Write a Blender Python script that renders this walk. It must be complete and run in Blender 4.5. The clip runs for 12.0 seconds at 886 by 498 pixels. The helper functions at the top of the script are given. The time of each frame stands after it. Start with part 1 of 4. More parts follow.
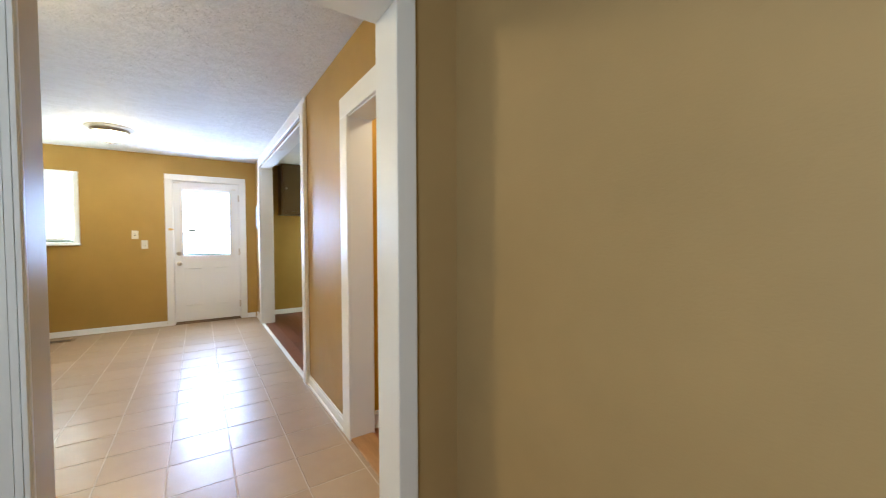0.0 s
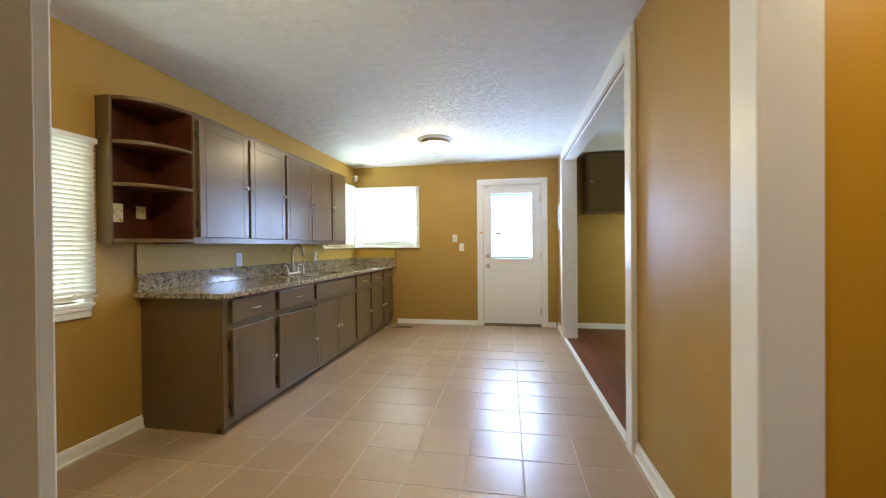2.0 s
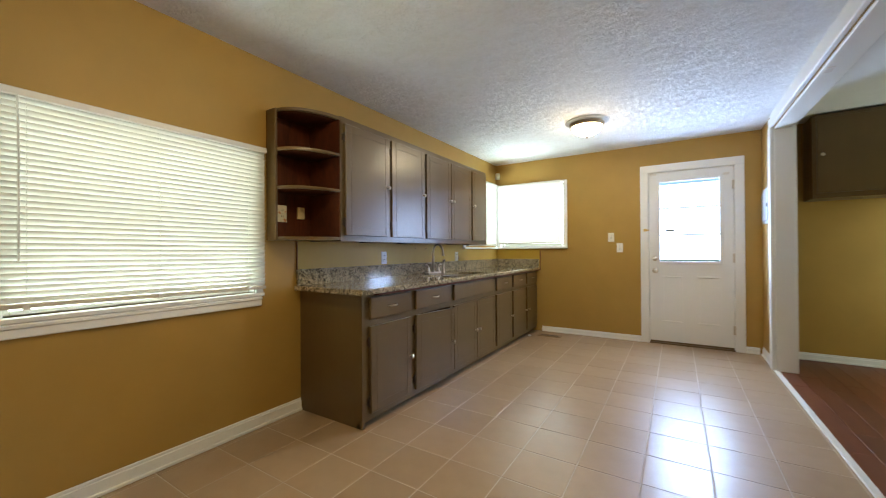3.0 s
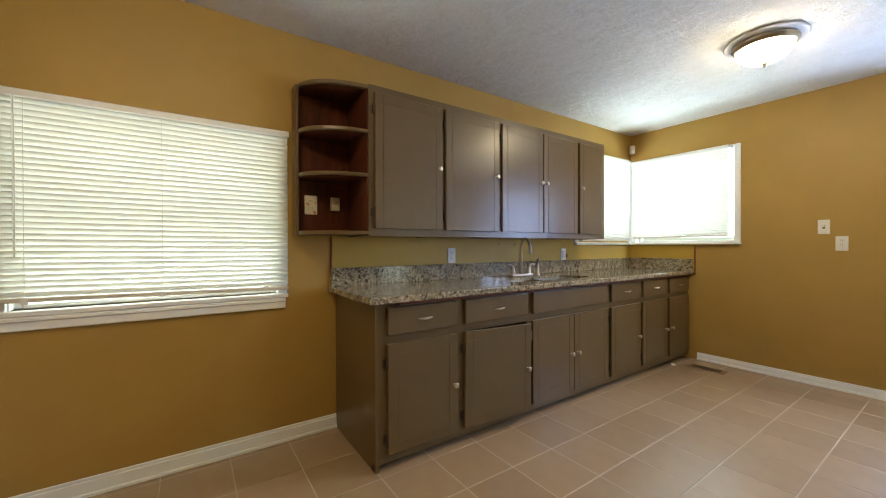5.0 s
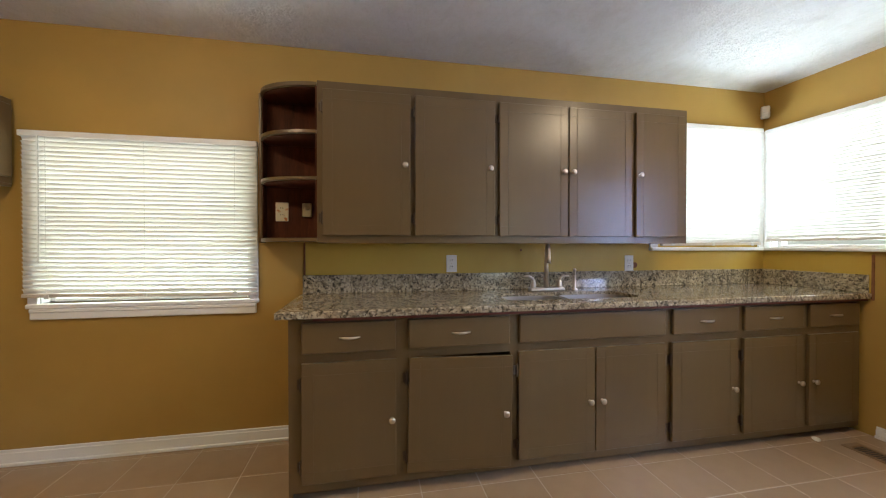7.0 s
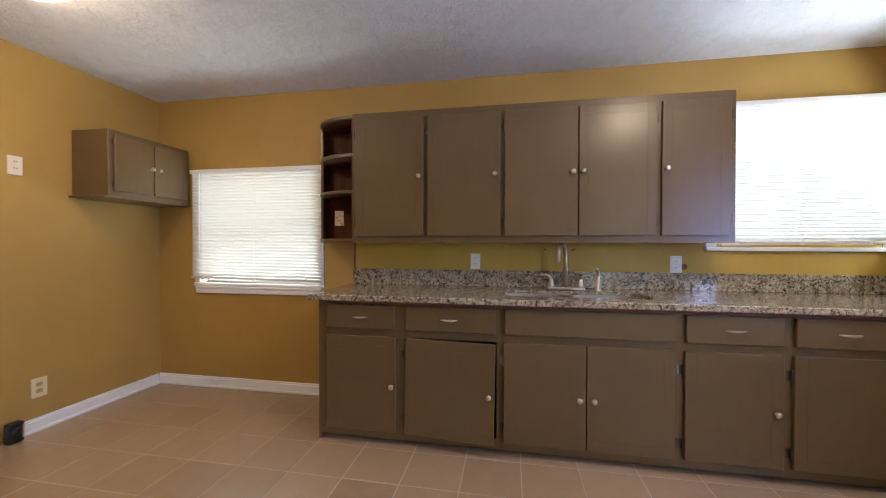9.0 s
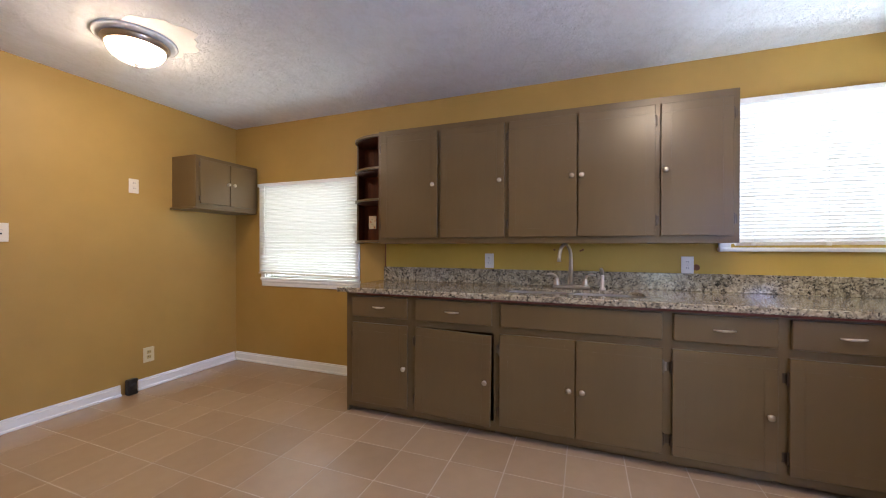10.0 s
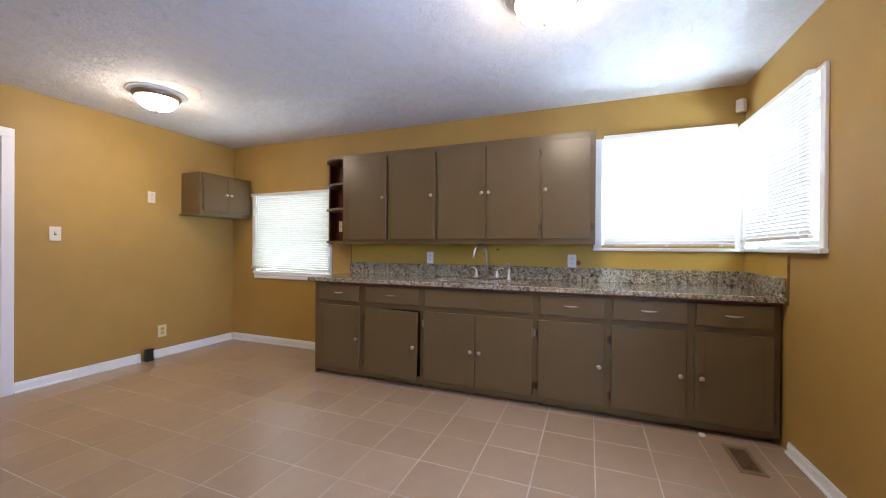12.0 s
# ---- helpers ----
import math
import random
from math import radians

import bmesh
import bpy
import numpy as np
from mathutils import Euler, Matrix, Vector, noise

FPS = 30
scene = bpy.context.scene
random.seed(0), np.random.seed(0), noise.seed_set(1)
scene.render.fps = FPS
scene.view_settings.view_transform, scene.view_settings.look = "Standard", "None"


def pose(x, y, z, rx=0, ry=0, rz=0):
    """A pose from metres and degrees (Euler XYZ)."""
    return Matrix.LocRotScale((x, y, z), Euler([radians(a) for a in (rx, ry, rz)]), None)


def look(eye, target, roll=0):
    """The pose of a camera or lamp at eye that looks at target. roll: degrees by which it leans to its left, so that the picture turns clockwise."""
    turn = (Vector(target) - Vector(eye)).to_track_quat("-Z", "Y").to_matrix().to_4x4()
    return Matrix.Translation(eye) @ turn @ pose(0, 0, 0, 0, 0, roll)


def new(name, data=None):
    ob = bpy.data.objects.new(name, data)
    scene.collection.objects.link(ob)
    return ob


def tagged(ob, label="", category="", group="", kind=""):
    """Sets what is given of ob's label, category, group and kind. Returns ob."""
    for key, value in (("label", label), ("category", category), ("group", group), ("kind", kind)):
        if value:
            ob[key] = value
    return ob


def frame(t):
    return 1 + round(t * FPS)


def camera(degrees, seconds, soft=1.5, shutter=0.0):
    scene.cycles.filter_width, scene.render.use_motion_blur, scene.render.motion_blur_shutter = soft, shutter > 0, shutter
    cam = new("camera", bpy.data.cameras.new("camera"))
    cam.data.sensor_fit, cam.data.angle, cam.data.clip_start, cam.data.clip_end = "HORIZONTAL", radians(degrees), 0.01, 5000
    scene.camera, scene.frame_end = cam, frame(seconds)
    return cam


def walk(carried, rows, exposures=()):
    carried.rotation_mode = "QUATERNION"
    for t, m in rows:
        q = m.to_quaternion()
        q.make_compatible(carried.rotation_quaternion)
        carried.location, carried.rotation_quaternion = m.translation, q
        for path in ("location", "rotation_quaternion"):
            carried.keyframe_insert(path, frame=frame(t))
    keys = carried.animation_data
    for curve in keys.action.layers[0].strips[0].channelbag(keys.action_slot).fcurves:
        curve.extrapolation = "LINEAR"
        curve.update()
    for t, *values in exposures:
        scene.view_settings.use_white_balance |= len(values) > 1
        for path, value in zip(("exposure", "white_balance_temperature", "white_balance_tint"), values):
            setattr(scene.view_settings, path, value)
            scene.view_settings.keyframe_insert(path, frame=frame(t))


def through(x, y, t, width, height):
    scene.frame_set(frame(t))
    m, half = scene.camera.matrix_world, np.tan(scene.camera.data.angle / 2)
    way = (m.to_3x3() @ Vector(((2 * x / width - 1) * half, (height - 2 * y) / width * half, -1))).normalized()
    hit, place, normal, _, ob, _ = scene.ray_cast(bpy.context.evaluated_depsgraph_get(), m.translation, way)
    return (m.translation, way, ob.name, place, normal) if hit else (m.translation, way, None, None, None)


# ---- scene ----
cam = camera(100.0, 12.0, soft=1.05, shutter=0.2)
PATH = [
    (0, (-0.019, 0.08, 1.256), (1.079, 1.75, 1.194), -0.2),
    (0.5, (0.057, 0.398, 1.245), (0.777, 2.264, 1.195), -0.4),
    (1, (0.056, 0.666, 1.224), (0.369, 2.641, 1.187), -0.7),
    (1.5, (0.043, 0.903, 1.24), (0.032, 2.903, 1.204), -0.7),
    (2, (0.05, 1.106, 1.188), (-0.297, 3.075, 1.174), -0.5),
    (2.5, (0.05, 1.293, 1.181), (-0.678, 3.156, 1.179), -0.5),
    (3, (-0.024, 1.443, 1.15), (-1.09, 3.135, 1.159), -0.4),
    (3.5, (-0.061, 1.614, 1.13), (-1.385, 3.112, 1.126), -0.2),
    (5.5, (0.045, 2.719, 1.174), (-1.687, 3.719, 1.165), -0.3),
    (6, (0.078, 3.021, 1.192), (-1.751, 3.83, 1.185), -0.4),
    (6.5, (0.082, 3.299, 1.21), (-1.833, 3.875, 1.196), -0.2),
    (8.5, (0.286, 4.186, 1.201), (-1.711, 4.076, 1.182), 0.2),
    (9, (0.393, 4.353, 1.204), (-1.576, 3.998, 1.184), 0.1),
    (9.5, (0.457, 4.591, 1.209), (-1.462, 4.028, 1.19), -0.0),
    (10, (0.554, 4.812, 1.193), (-1.315, 4.1, 1.184), 0.1),
    (10.5, (0.704, 5.006, 1.19), (-1.157, 4.274, 1.184), 0.2),
    (11, (0.82, 5.226, 1.193), (-1.037, 4.483, 1.188), 0.2),
    (11.5, (0.94, 5.447, 1.188), (-0.917, 4.706, 1.184), 0.2),
    (12, (1.093, 5.597, 1.185), (-0.768, 4.864, 1.179), 0.4),
]
EXPOSURES = [(0.0, 0.74, 5900, -3), (1.0, 0.58, 5950, -3), (2.0, 0.43, 6000, -5), (3.5, 0.16, 6050, -3), (6.5, 0.16, 6000, 2), (8.5, 0.16, 5800, 14), (10.0, 0.24, 5550, 14), (12.0, 0.33, 5300, 12)]
walk(cam, [(t, look(eye, target, roll)) for t, eye, target, roll in PATH], EXPOSURES)

# ---- world and lights ----
world = bpy.data.worlds.new("world")
scene.world = world
world.use_nodes = True
wn = world.node_tree.nodes
sky = wn.new("ShaderNodeTexSky")
sky.sky_type, sky.sun_disc = "NISHITA", False
sky.sun_elevation, sky.sun_rotation = radians(48), radians(150)
wn["Background"].inputs[1].default_value = 0.12
world.node_tree.links.new(sky.outputs[0], wn["Background"].inputs[0])
sun = new("sun", bpy.data.lights.new("sun", "SUN"))
sun.data.energy, sun.data.angle, sun.data.color = 2.0, radians(0.6), (1, 0.95, 0.88)
sun.matrix_world = look((6, -4, 12), (0, 6, 0))


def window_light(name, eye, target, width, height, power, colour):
    """Area lamp in a window's opening: sky light, and the hall's added fill."""
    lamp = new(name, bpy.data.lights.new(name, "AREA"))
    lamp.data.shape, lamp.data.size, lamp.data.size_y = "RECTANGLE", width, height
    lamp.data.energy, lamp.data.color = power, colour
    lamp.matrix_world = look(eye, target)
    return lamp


WEST, NORTH, SOUTH, EAST, CEIL = -2.36, 6.69, 1.345, 0.757, 2.44
window_light("sky_light_west", (WEST - 0.19, 2.30, 1.36), (0, 2.30, 1.86), 1.04, 1.0, 20, (0.96, 1.0, 0.85))
window_light("sky_light_corner_west", (WEST - 0.19, 6.15, 1.66), (0, 6.15, 2.0), 0.86, 0.84, 31, (0.92, 0.98, 1.0))
window_light("sky_light_corner_north", (-1.83, NORTH + 0.19, 1.66), (-1.83, 0, 2.8), 0.86, 0.84, 32, (0.92, 1.0, 0.98))
window_light("sky_light_door", (0.1, NORTH + 0.17, 1.49), (0.1, 0, 2.3), 0.60, 0.94, 46, (0.51, 0.62, 1.0))
window_light("sky_light_dining", (2.69, 6.12, 1.25), (0, 6.12, 1.25), 0.64, 1.46, 8.5, (0.97, 1.0, 0.86))
# Added fill light for the hall, set in an unseen, made-up window.
window_light("hall_fill_light", (-1.48, -0.6, 1.5), (0, -0.6, 1.5), 1.1, 1.2, 21, (0.88, 0.90, 1.0))


# ---- materials ----
def material(name, colour, rough=0.5, metal=0.0, spec=0.5):
    m = bpy.data.materials.new(name)
    m.use_nodes = True
    p = m.node_tree.nodes["Principled BSDF"]
    p.inputs["Base Color"].default_value = (*colour, 1)
    p.inputs["Roughness"].default_value = rough
    p.inputs["Metallic"].default_value = metal
    p.inputs["Specular IOR Level"].default_value = spec
    return m


def nodes_of(m):
    return m.node_tree.nodes, m.node_tree.links, m.node_tree.nodes["Principled BSDF"]


def noise_node(m, scale, detail=3.0, rough=0.5, stretch=None, coords="Object", distort=0.0):
    n, l, p = nodes_of(m)
    tex = n.new("ShaderNodeTexNoise")
    tex.inputs["Scale"].default_value, tex.inputs["Detail"].default_value = scale, detail
    tex.inputs["Roughness"].default_value, tex.inputs["Distortion"].default_value = rough, distort
    co = n.new("ShaderNodeTexCoord")
    if stretch:
        mp = n.new("ShaderNodeMapping")
        mp.inputs["Scale"].default_value = stretch
        l.new(co.outputs[coords], mp.inputs["Vector"])
        l.new(mp.outputs["Vector"], tex.inputs["Vector"])
    else:
        l.new(co.outputs[coords], tex.inputs["Vector"])
    return tex.outputs["Fac"]


def ramp(m, fac, stops):
    n, l, p = nodes_of(m)
    r = n.new("ShaderNodeValToRGB")
    while len(r.color_ramp.elements) < len(stops):
        r.color_ramp.elements.new(0.5)
    for e, (at, c) in zip(r.color_ramp.elements, stops):
        e.position, e.color = at, (*c, 1) if len(c) == 3 else c
    l.new(fac, r.inputs["Fac"])
    return r.outputs["Color"]


def mixed(m, fac, a, b, blend="MIX"):
    """Mixes two colours or sockets; fac is a number or a socket."""
    n, l, p = nodes_of(m)
    x = n.new("ShaderNodeMix")
    x.data_type, x.blend_type = "RGBA", blend
    for socket, value in ((x.inputs[0], fac), (x.inputs[6], a), (x.inputs[7], b)):
        if isinstance(value, bpy.types.NodeSocket):
            l.new(value, socket)
        elif isinstance(value, tuple):
            socket.default_value = (*value, 1)
        else:
            socket.default_value = value
    return x.outputs[2]


def bump(m, height, strength, distance, under=None):
    n, l, p = nodes_of(m)
    b = n.new("ShaderNodeBump")
    b.inputs["Strength"].default_value, b.inputs["Distance"].default_value = strength, distance
    l.new(height, b.inputs["Height"])
    if under:
        l.new(under, b.inputs["Normal"])
    l.new(b.outputs["Normal"], p.inputs["Normal"])
    return b.outputs["Normal"]


def colour_in(m, socket):
    n, l, p = nodes_of(m)
    l.new(socket, p.inputs["Base Color"])


def rough_in(m, fac, low, high):
    n, l, p = nodes_of(m)
    r = n.new("ShaderNodeMapRange")
    r.inputs["To Min"].default_value, r.inputs["To Max"].default_value = low, high
    l.new(fac, r.inputs["Value"])
    l.new(r.outputs["Result"], p.inputs["Roughness"])


def scaled(c, f):
    return tuple(min(1.0, v * f) for v in c)


def paint(name, colour, rough=0.5, vary=0.07, grain=0.0012, scale=220, sheen=0.06):
    """Rolled or brushed wall paint: faint patches, a roller's orange-peel."""
    m = material(name, colour, rough)
    patch = noise_node(m, 1.7, 4, 0.6)
    colour_in(m, ramp(m, patch, [(0.3, scaled(colour, 1 - vary)), (0.7, scaled(colour, 1 + vary))]))
    nodes_of(m)[2].inputs["Specular IOR Level"].default_value = 0.5 if rough < 0.4 else 0.36
    rough_in(m, noise_node(m, 6, 3), rough - sheen, rough + sheen)
    bump(m, noise_node(m, scale, 2), 0.35, grain)
    return m


TAN = (0.385, 0.240, 0.056)
wall_tan = paint("tan_wall_paint", TAN, 0.53)
wall_yellow = paint("yellow_wall_paint", (0.47, 0.312, 0.045), 0.5)
wall_orange = paint("orange_wall_paint", (0.55, 0.30, 0.02), 0.45)
jamb_tan = paint("tan_gloss_paint", (0.52, 0.45, 0.33), 0.36, 0.03, 0.0006, 120, 0.01)
wall_beige = paint("beige_hall_paint", (0.40, 0.28, 0.122), 0.6)
trim_white = paint("white_trim_paint", (0.80, 0.80, 0.78), 0.34, 0.02, 0.0003, 60, 0.02)
door_white = paint("white_door_paint", (0.80, 0.80, 0.79), 0.33, 0.02, 0.0004, 150)
plaster_bare = paint("bare_plaster", (0.76, 0.72, 0.68), 0.7)
plaster_white = paint("smooth_white_ceiling_paint", (0.72, 0.72, 0.72), 0.6)


def stomped_ceiling():
    m = material("stomped_white_ceiling", (0.84, 0.84, 0.85), 0.75)
    smear = noise_node(m, 7, 6, 0.66, (1, 1.5, 1), "Object", 0.8)
    fine = noise_node(m, 46, 5, 0.68, (1, 1.3, 1), "Object", 1.0)
    grit = noise_node(m, 130, 3)
    # Relief shade goes into the base colour too: hollows are tinted darker.
    colour_in(m, mixed(m, 0.5, ramp(m, smear, [(0.34, (0.86, 0.85, 0.83)), (0.58, (0.98, 0.98, 0.98))]),
                       ramp(m, fine, [(0.33, (0.90, 0.89, 0.88)), (0.58, (0.98, 0.98, 0.97))])))
    a = bump(m, smear, 0.85, 0.045)
    b = bump(m, fine, 1.0, 0.021, a)
    bump(m, grit, 0.4, 0.002, b)
    return m


ceiling_mat = stomped_ceiling()


def cabinet_paint():
    c = (0.124, 0.080, 0.031)
    m = material("taupe_cabinet_paint", c, 0.36)
    patch = noise_node(m, 3.1, 4)
    streak = noise_node(m, 26, 3, 0.5, (1, 1, 0.12))
    colour_in(m, mixed(m, 0.4, ramp(m, patch, [(0.3, scaled(c, 0.9)), (0.7, scaled(c, 1.08))]),
                       ramp(m, streak, [(0.3, scaled(c, 0.93)), (0.7, scaled(c, 1.06))])))
    p = nodes_of(m)[2]
    p.inputs["Specular IOR Level"].default_value = 0.46
    rough_in(m, patch, 0.288, 0.32)
    bump(m, streak, 0.18, 0.0012)
    return m


cabinet_mat = cabinet_paint()


def wood(name, dark, light, rough, stretch, scale=3.0, per_object=0.0):
    m = material(name, light, rough)
    n, l, p = nodes_of(m)
    grain = noise_node(m, scale, 6, 0.6, stretch, "Object", 0.8)
    fine = noise_node(m, scale * 9, 3, 0.6, stretch)
    c = mixed(m, 0.35, ramp(m, grain, [(0.3, dark), (0.7, light)]), ramp(m, fine, [(0.3, dark), (0.75, light)]))
    if per_object:
        info = n.new("ShaderNodeObjectInfo")
        c = mixed(m, per_object, c, ramp(m, info.outputs["Random"], [(0.0, scaled(dark, 0.8)), (1.0, scaled(light, 1.15))]))
    colour_in(m, c)
    rough_in(m, fine, max(rough - 0.05, 0.29), rough + 0.1)
    bump(m, fine, 0.2, 0.0008)
    return m


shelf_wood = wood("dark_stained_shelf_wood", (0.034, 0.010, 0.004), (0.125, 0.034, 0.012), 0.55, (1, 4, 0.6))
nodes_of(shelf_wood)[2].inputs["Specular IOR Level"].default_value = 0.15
red_edge = wood("red_brown_raw_wood", (0.07, 0.013, 0.005), (0.15, 0.032, 0.011), 0.75, (1, 0.3, 4))
dark_planks = wood("dark_wood_floor", (0.075, 0.020, 0.008), (0.165, 0.050, 0.020), 0.36, (5, 0.5, 1), 3.0, 0.4)
red_planks = wood("red_wood_floor", (0.16, 0.05, 0.018), (0.30, 0.11, 0.04), 0.3, (5, 0.5, 1), 3.0, 0.3)
threshold_wood = wood("honey_wood_threshold", (0.30, 0.15, 0.055), (0.46, 0.26, 0.11), 0.35, (4, 0.5, 1))
brown_stain = wood("rusty_brown_wall_edge", (0.12, 0.045, 0.016), (0.27, 0.115, 0.045), 0.8, (2, 2, 1), 12)


def granite():
    m = material("speckled_granite", (0.4, 0.36, 0.3), 0.13)
    n, l, p = nodes_of(m)
    co = n.new("ShaderNodeTexCoord")
    vor = n.new("ShaderNodeTexVoronoi")
    vor.inputs["Scale"].default_value = 92
    warp = n.new("ShaderNodeTexNoise")
    warp.inputs["Scale"].default_value = 30
    add = n.new("ShaderNodeVectorMath")
    add.operation = "MULTIPLY_ADD"
    add.inputs[1].default_value = (0.03, 0.03, 0.03)
    l.new(co.outputs["Object"], warp.inputs["Vector"])
    l.new(warp.outputs["Color"], add.inputs[0])
    l.new(co.outputs["Object"], add.inputs[2])
    l.new(add.outputs[0], vor.inputs["Vector"])
    sep = n.new("ShaderNodeSeparateColor")
    l.new(vor.outputs["Color"], sep.inputs["Color"])
    cells = ramp(m, sep.outputs["Red"], [(0.0, (0.03, 0.027, 0.02)), (0.18, (0.075, 0.066, 0.046)), (0.36, (0.23, 0.185, 0.11)),
                                         (0.62, (0.36, 0.30, 0.19)), (0.9, (0.52, 0.455, 0.33))])
    blots = ramp(m, noise_node(m, 26, 5, 0.65), [(0.39, (0.05, 0.046, 0.034)), (0.46, (0.29, 0.24, 0.155)), (0.62, (0.48, 0.41, 0.29))])
    c = mixed(m, 0.5, cells, blots)
    dots = ramp(m, noise_node(m, 88, 3, 0.55), [(0.59, (0.0, 0.0, 0.0)), (0.62, (1.0, 1.0, 1.0))])
    c = mixed(m, dots, c, (0.03, 0.027, 0.02))
    colour_in(m, c)
    rough_in(m, noise_node(m, 4, 2), 0.07, 0.12)
    return m


granite_mat = granite()


def tile_mat():
    m = material("beige_ceramic_tile", (0.5, 0.4, 0.31), 0.2)
    n, l, p = nodes_of(m)
    info = n.new("ShaderNodeObjectInfo")
    cloud = noise_node(m, 9, 5, 0.6)
    base = ramp(m, cloud, [(0.3, (0.345, 0.240, 0.140)), (0.7, (0.41, 0.292, 0.178))])
    each = ramp(m, info.outputs["Random"], [(0.0, (0.29, 0.196, 0.11)), (1.0, (0.39, 0.274, 0.165))])
    colour_in(m, mixed(m, 0.5, base, each))
    p.inputs["Roughness"].default_value = 0.42
    p.inputs["Specular IOR Level"].default_value = 0.32
    p.inputs["Coat Weight"].default_value = 0.75
    p.inputs["Coat Roughness"].default_value = 0.235
    bump(m, noise_node(m, 16, 4), 0.10, 0.004)
    return m


ceramic = tile_mat()
grout = paint("pale_grout", (0.47, 0.385, 0.29), 0.85, 0.2)
nickel = material("brushed_nickel", (0.60, 0.53, 0.44), 0.30, 1.0)
rough_in(nickel, noise_node(nickel, 60, 2, 0.5, (1, 1, 8)), 0.285, 0.38)
old_nickel = material("aged_bronze_hinge_metal", (0.095, 0.072, 0.055), 0.34, 0.85)
worn_nickel = material("worn_nickel_hinge", (0.34, 0.31, 0.28), 0.32, 1.0)
steel = material("sink_steel", (0.36, 0.33, 0.29), 0.26, 1.0)
rough_in(steel, noise_node(steel, 40, 2, 0.5, (8, 1, 1)), 0.42, 0.52)
brass = material("brass", (0.72, 0.5, 0.18), 0.32, 1.0)
plastic_white = material("white_plastic", (0.75, 0.72, 0.66), 0.35)
plastic_cream = material("cream_plastic", (0.70, 0.63, 0.51), 0.38)
plastic_ivory = material("ivory_plastic", (0.66, 0.58, 0.36), 0.38)
plastic_grey = material("grey_plastic", (0.16, 0.17, 0.16), 0.35)
plastic_black = material("black_plastic", (0.012, 0.011, 0.01), 0.38)
dark_slot = material("dark_slot", (0.015, 0.013, 0.012), 0.6)
bronze = material("brown_painted_steel", (0.13, 0.078, 0.032), 0.5)
panel_grey = paint("grey_panel_enamel", (0.46, 0.50, 0.52), 0.36, 0.03, 0.0003, 120, 0.02)
vent_brown = material("tan_brown_painted_steel", (0.20, 0.125, 0.055), 0.5)
outside_ground = paint("mown_grass", (0.06, 0.10, 0.03), 0.9, 0.3)
outside_wall = paint("outer_wall_boards", (0.6, 0.6, 0.58), 0.7)


def blind_mat(name, colour, through):
    m = material(name, colour, 0.45)
    n, l, p = nodes_of(m)
    t = n.new("ShaderNodeBsdfTranslucent")
    t.inputs["Color"].default_value = (*colour, 1)
    x = n.new("ShaderNodeMixShader")
    x.inputs[0].default_value = through
    l.new(p.outputs[0], x.inputs[1])
    l.new(t.outputs[0], x.inputs[2])
    l.new(x.outputs[0], n["Material Output"].inputs[0])
    return m


slat_mat = blind_mat("white_vinyl_slat", (0.88, 0.87, 0.83), 0.15)
# Darker than the headrail: the foot rail's backlit shade is in the colour.
foot_mat = blind_mat("backlit_vinyl_foot_rail", (0.68, 0.61, 0.53), 0.2)
rail_mat = blind_mat("white_vinyl_rail", (0.80, 0.78, 0.74), 0.08)


def glass_mat():
    m = material("clear_glass", (1, 1, 1), 0.02)
    nodes_of(m)[2].inputs["Transmission Weight"].default_value = 1.0
    nodes_of(m)[2].inputs["IOR"].default_value = 1.45
    return m


glass = glass_mat()


def glow(name, colour, strength):
    m = material(name, (0.8, 0.8, 0.78), 0.3)
    p = nodes_of(m)[2]
    p.inputs["Emission Color"].default_value = (*colour, 1)
    p.inputs["Emission Strength"].default_value = strength
    return m


lamp_glass = glow("lit_frosted_glass", (1.0, 0.74, 0.46), 72.0)
weak_lamp_glass = glow("weakly_lit_frosted_glass", (1.0, 0.80, 0.55), 30.0)


# ---- builders ----
def thing(name, at, label, category, group="", kind=""):
    ob = new(name)
    ob.location = at
    ob.empty_display_size = 0.1
    return tagged(ob, label, category, group, kind)


def place_of(ob):
    v = Vector((0, 0, 0))
    while ob is not None:
        v += ob.location
        ob = ob.parent
    return v


def part(name, bm, mat, parent=None, label="", smooth=False, origin=None):
    """Links a bmesh, given in world places, as one mesh object under parent."""
    base = place_of(parent) if parent else Vector((0, 0, 0))
    at = Vector(origin) if origin else base
    bmesh.ops.translate(bm, verts=bm.verts, vec=-at)
    me = bpy.data.meshes.new(name)
    bm.to_mesh(me)
    bm.free()
    me.materials.append(mat)
    if smooth:
        for poly in me.polygons:
            poly.use_smooth = True
    ob = new(name, me)
    ob.location = at - base
    ob.parent = parent
    return tagged(ob, label)


def setting(name, bm, mat, label, category):
    return tagged(part(name, bm, mat), label, category, kind="structure")


def box(bm, x0, x1, y0, y1, z0, z1, bevel=0.0, segments=1):
    m = Matrix.LocRotScale(((x0 + x1) / 2, (y0 + y1) / 2, (z0 + z1) / 2), None, (abs(x1 - x0), abs(y1 - y0), abs(z1 - z0)))
    made = bmesh.ops.create_cube(bm, size=1, matrix=m)["verts"]
    if bevel:
        edges = {e for v in made for e in v.link_edges}
        bmesh.ops.bevel(bm, geom=list(edges), offset=bevel, segments=segments, affect="EDGES", profile=0.5)
    return bm


def boxed(*args, **kw):
    return box(bmesh.new(), *args, **kw)


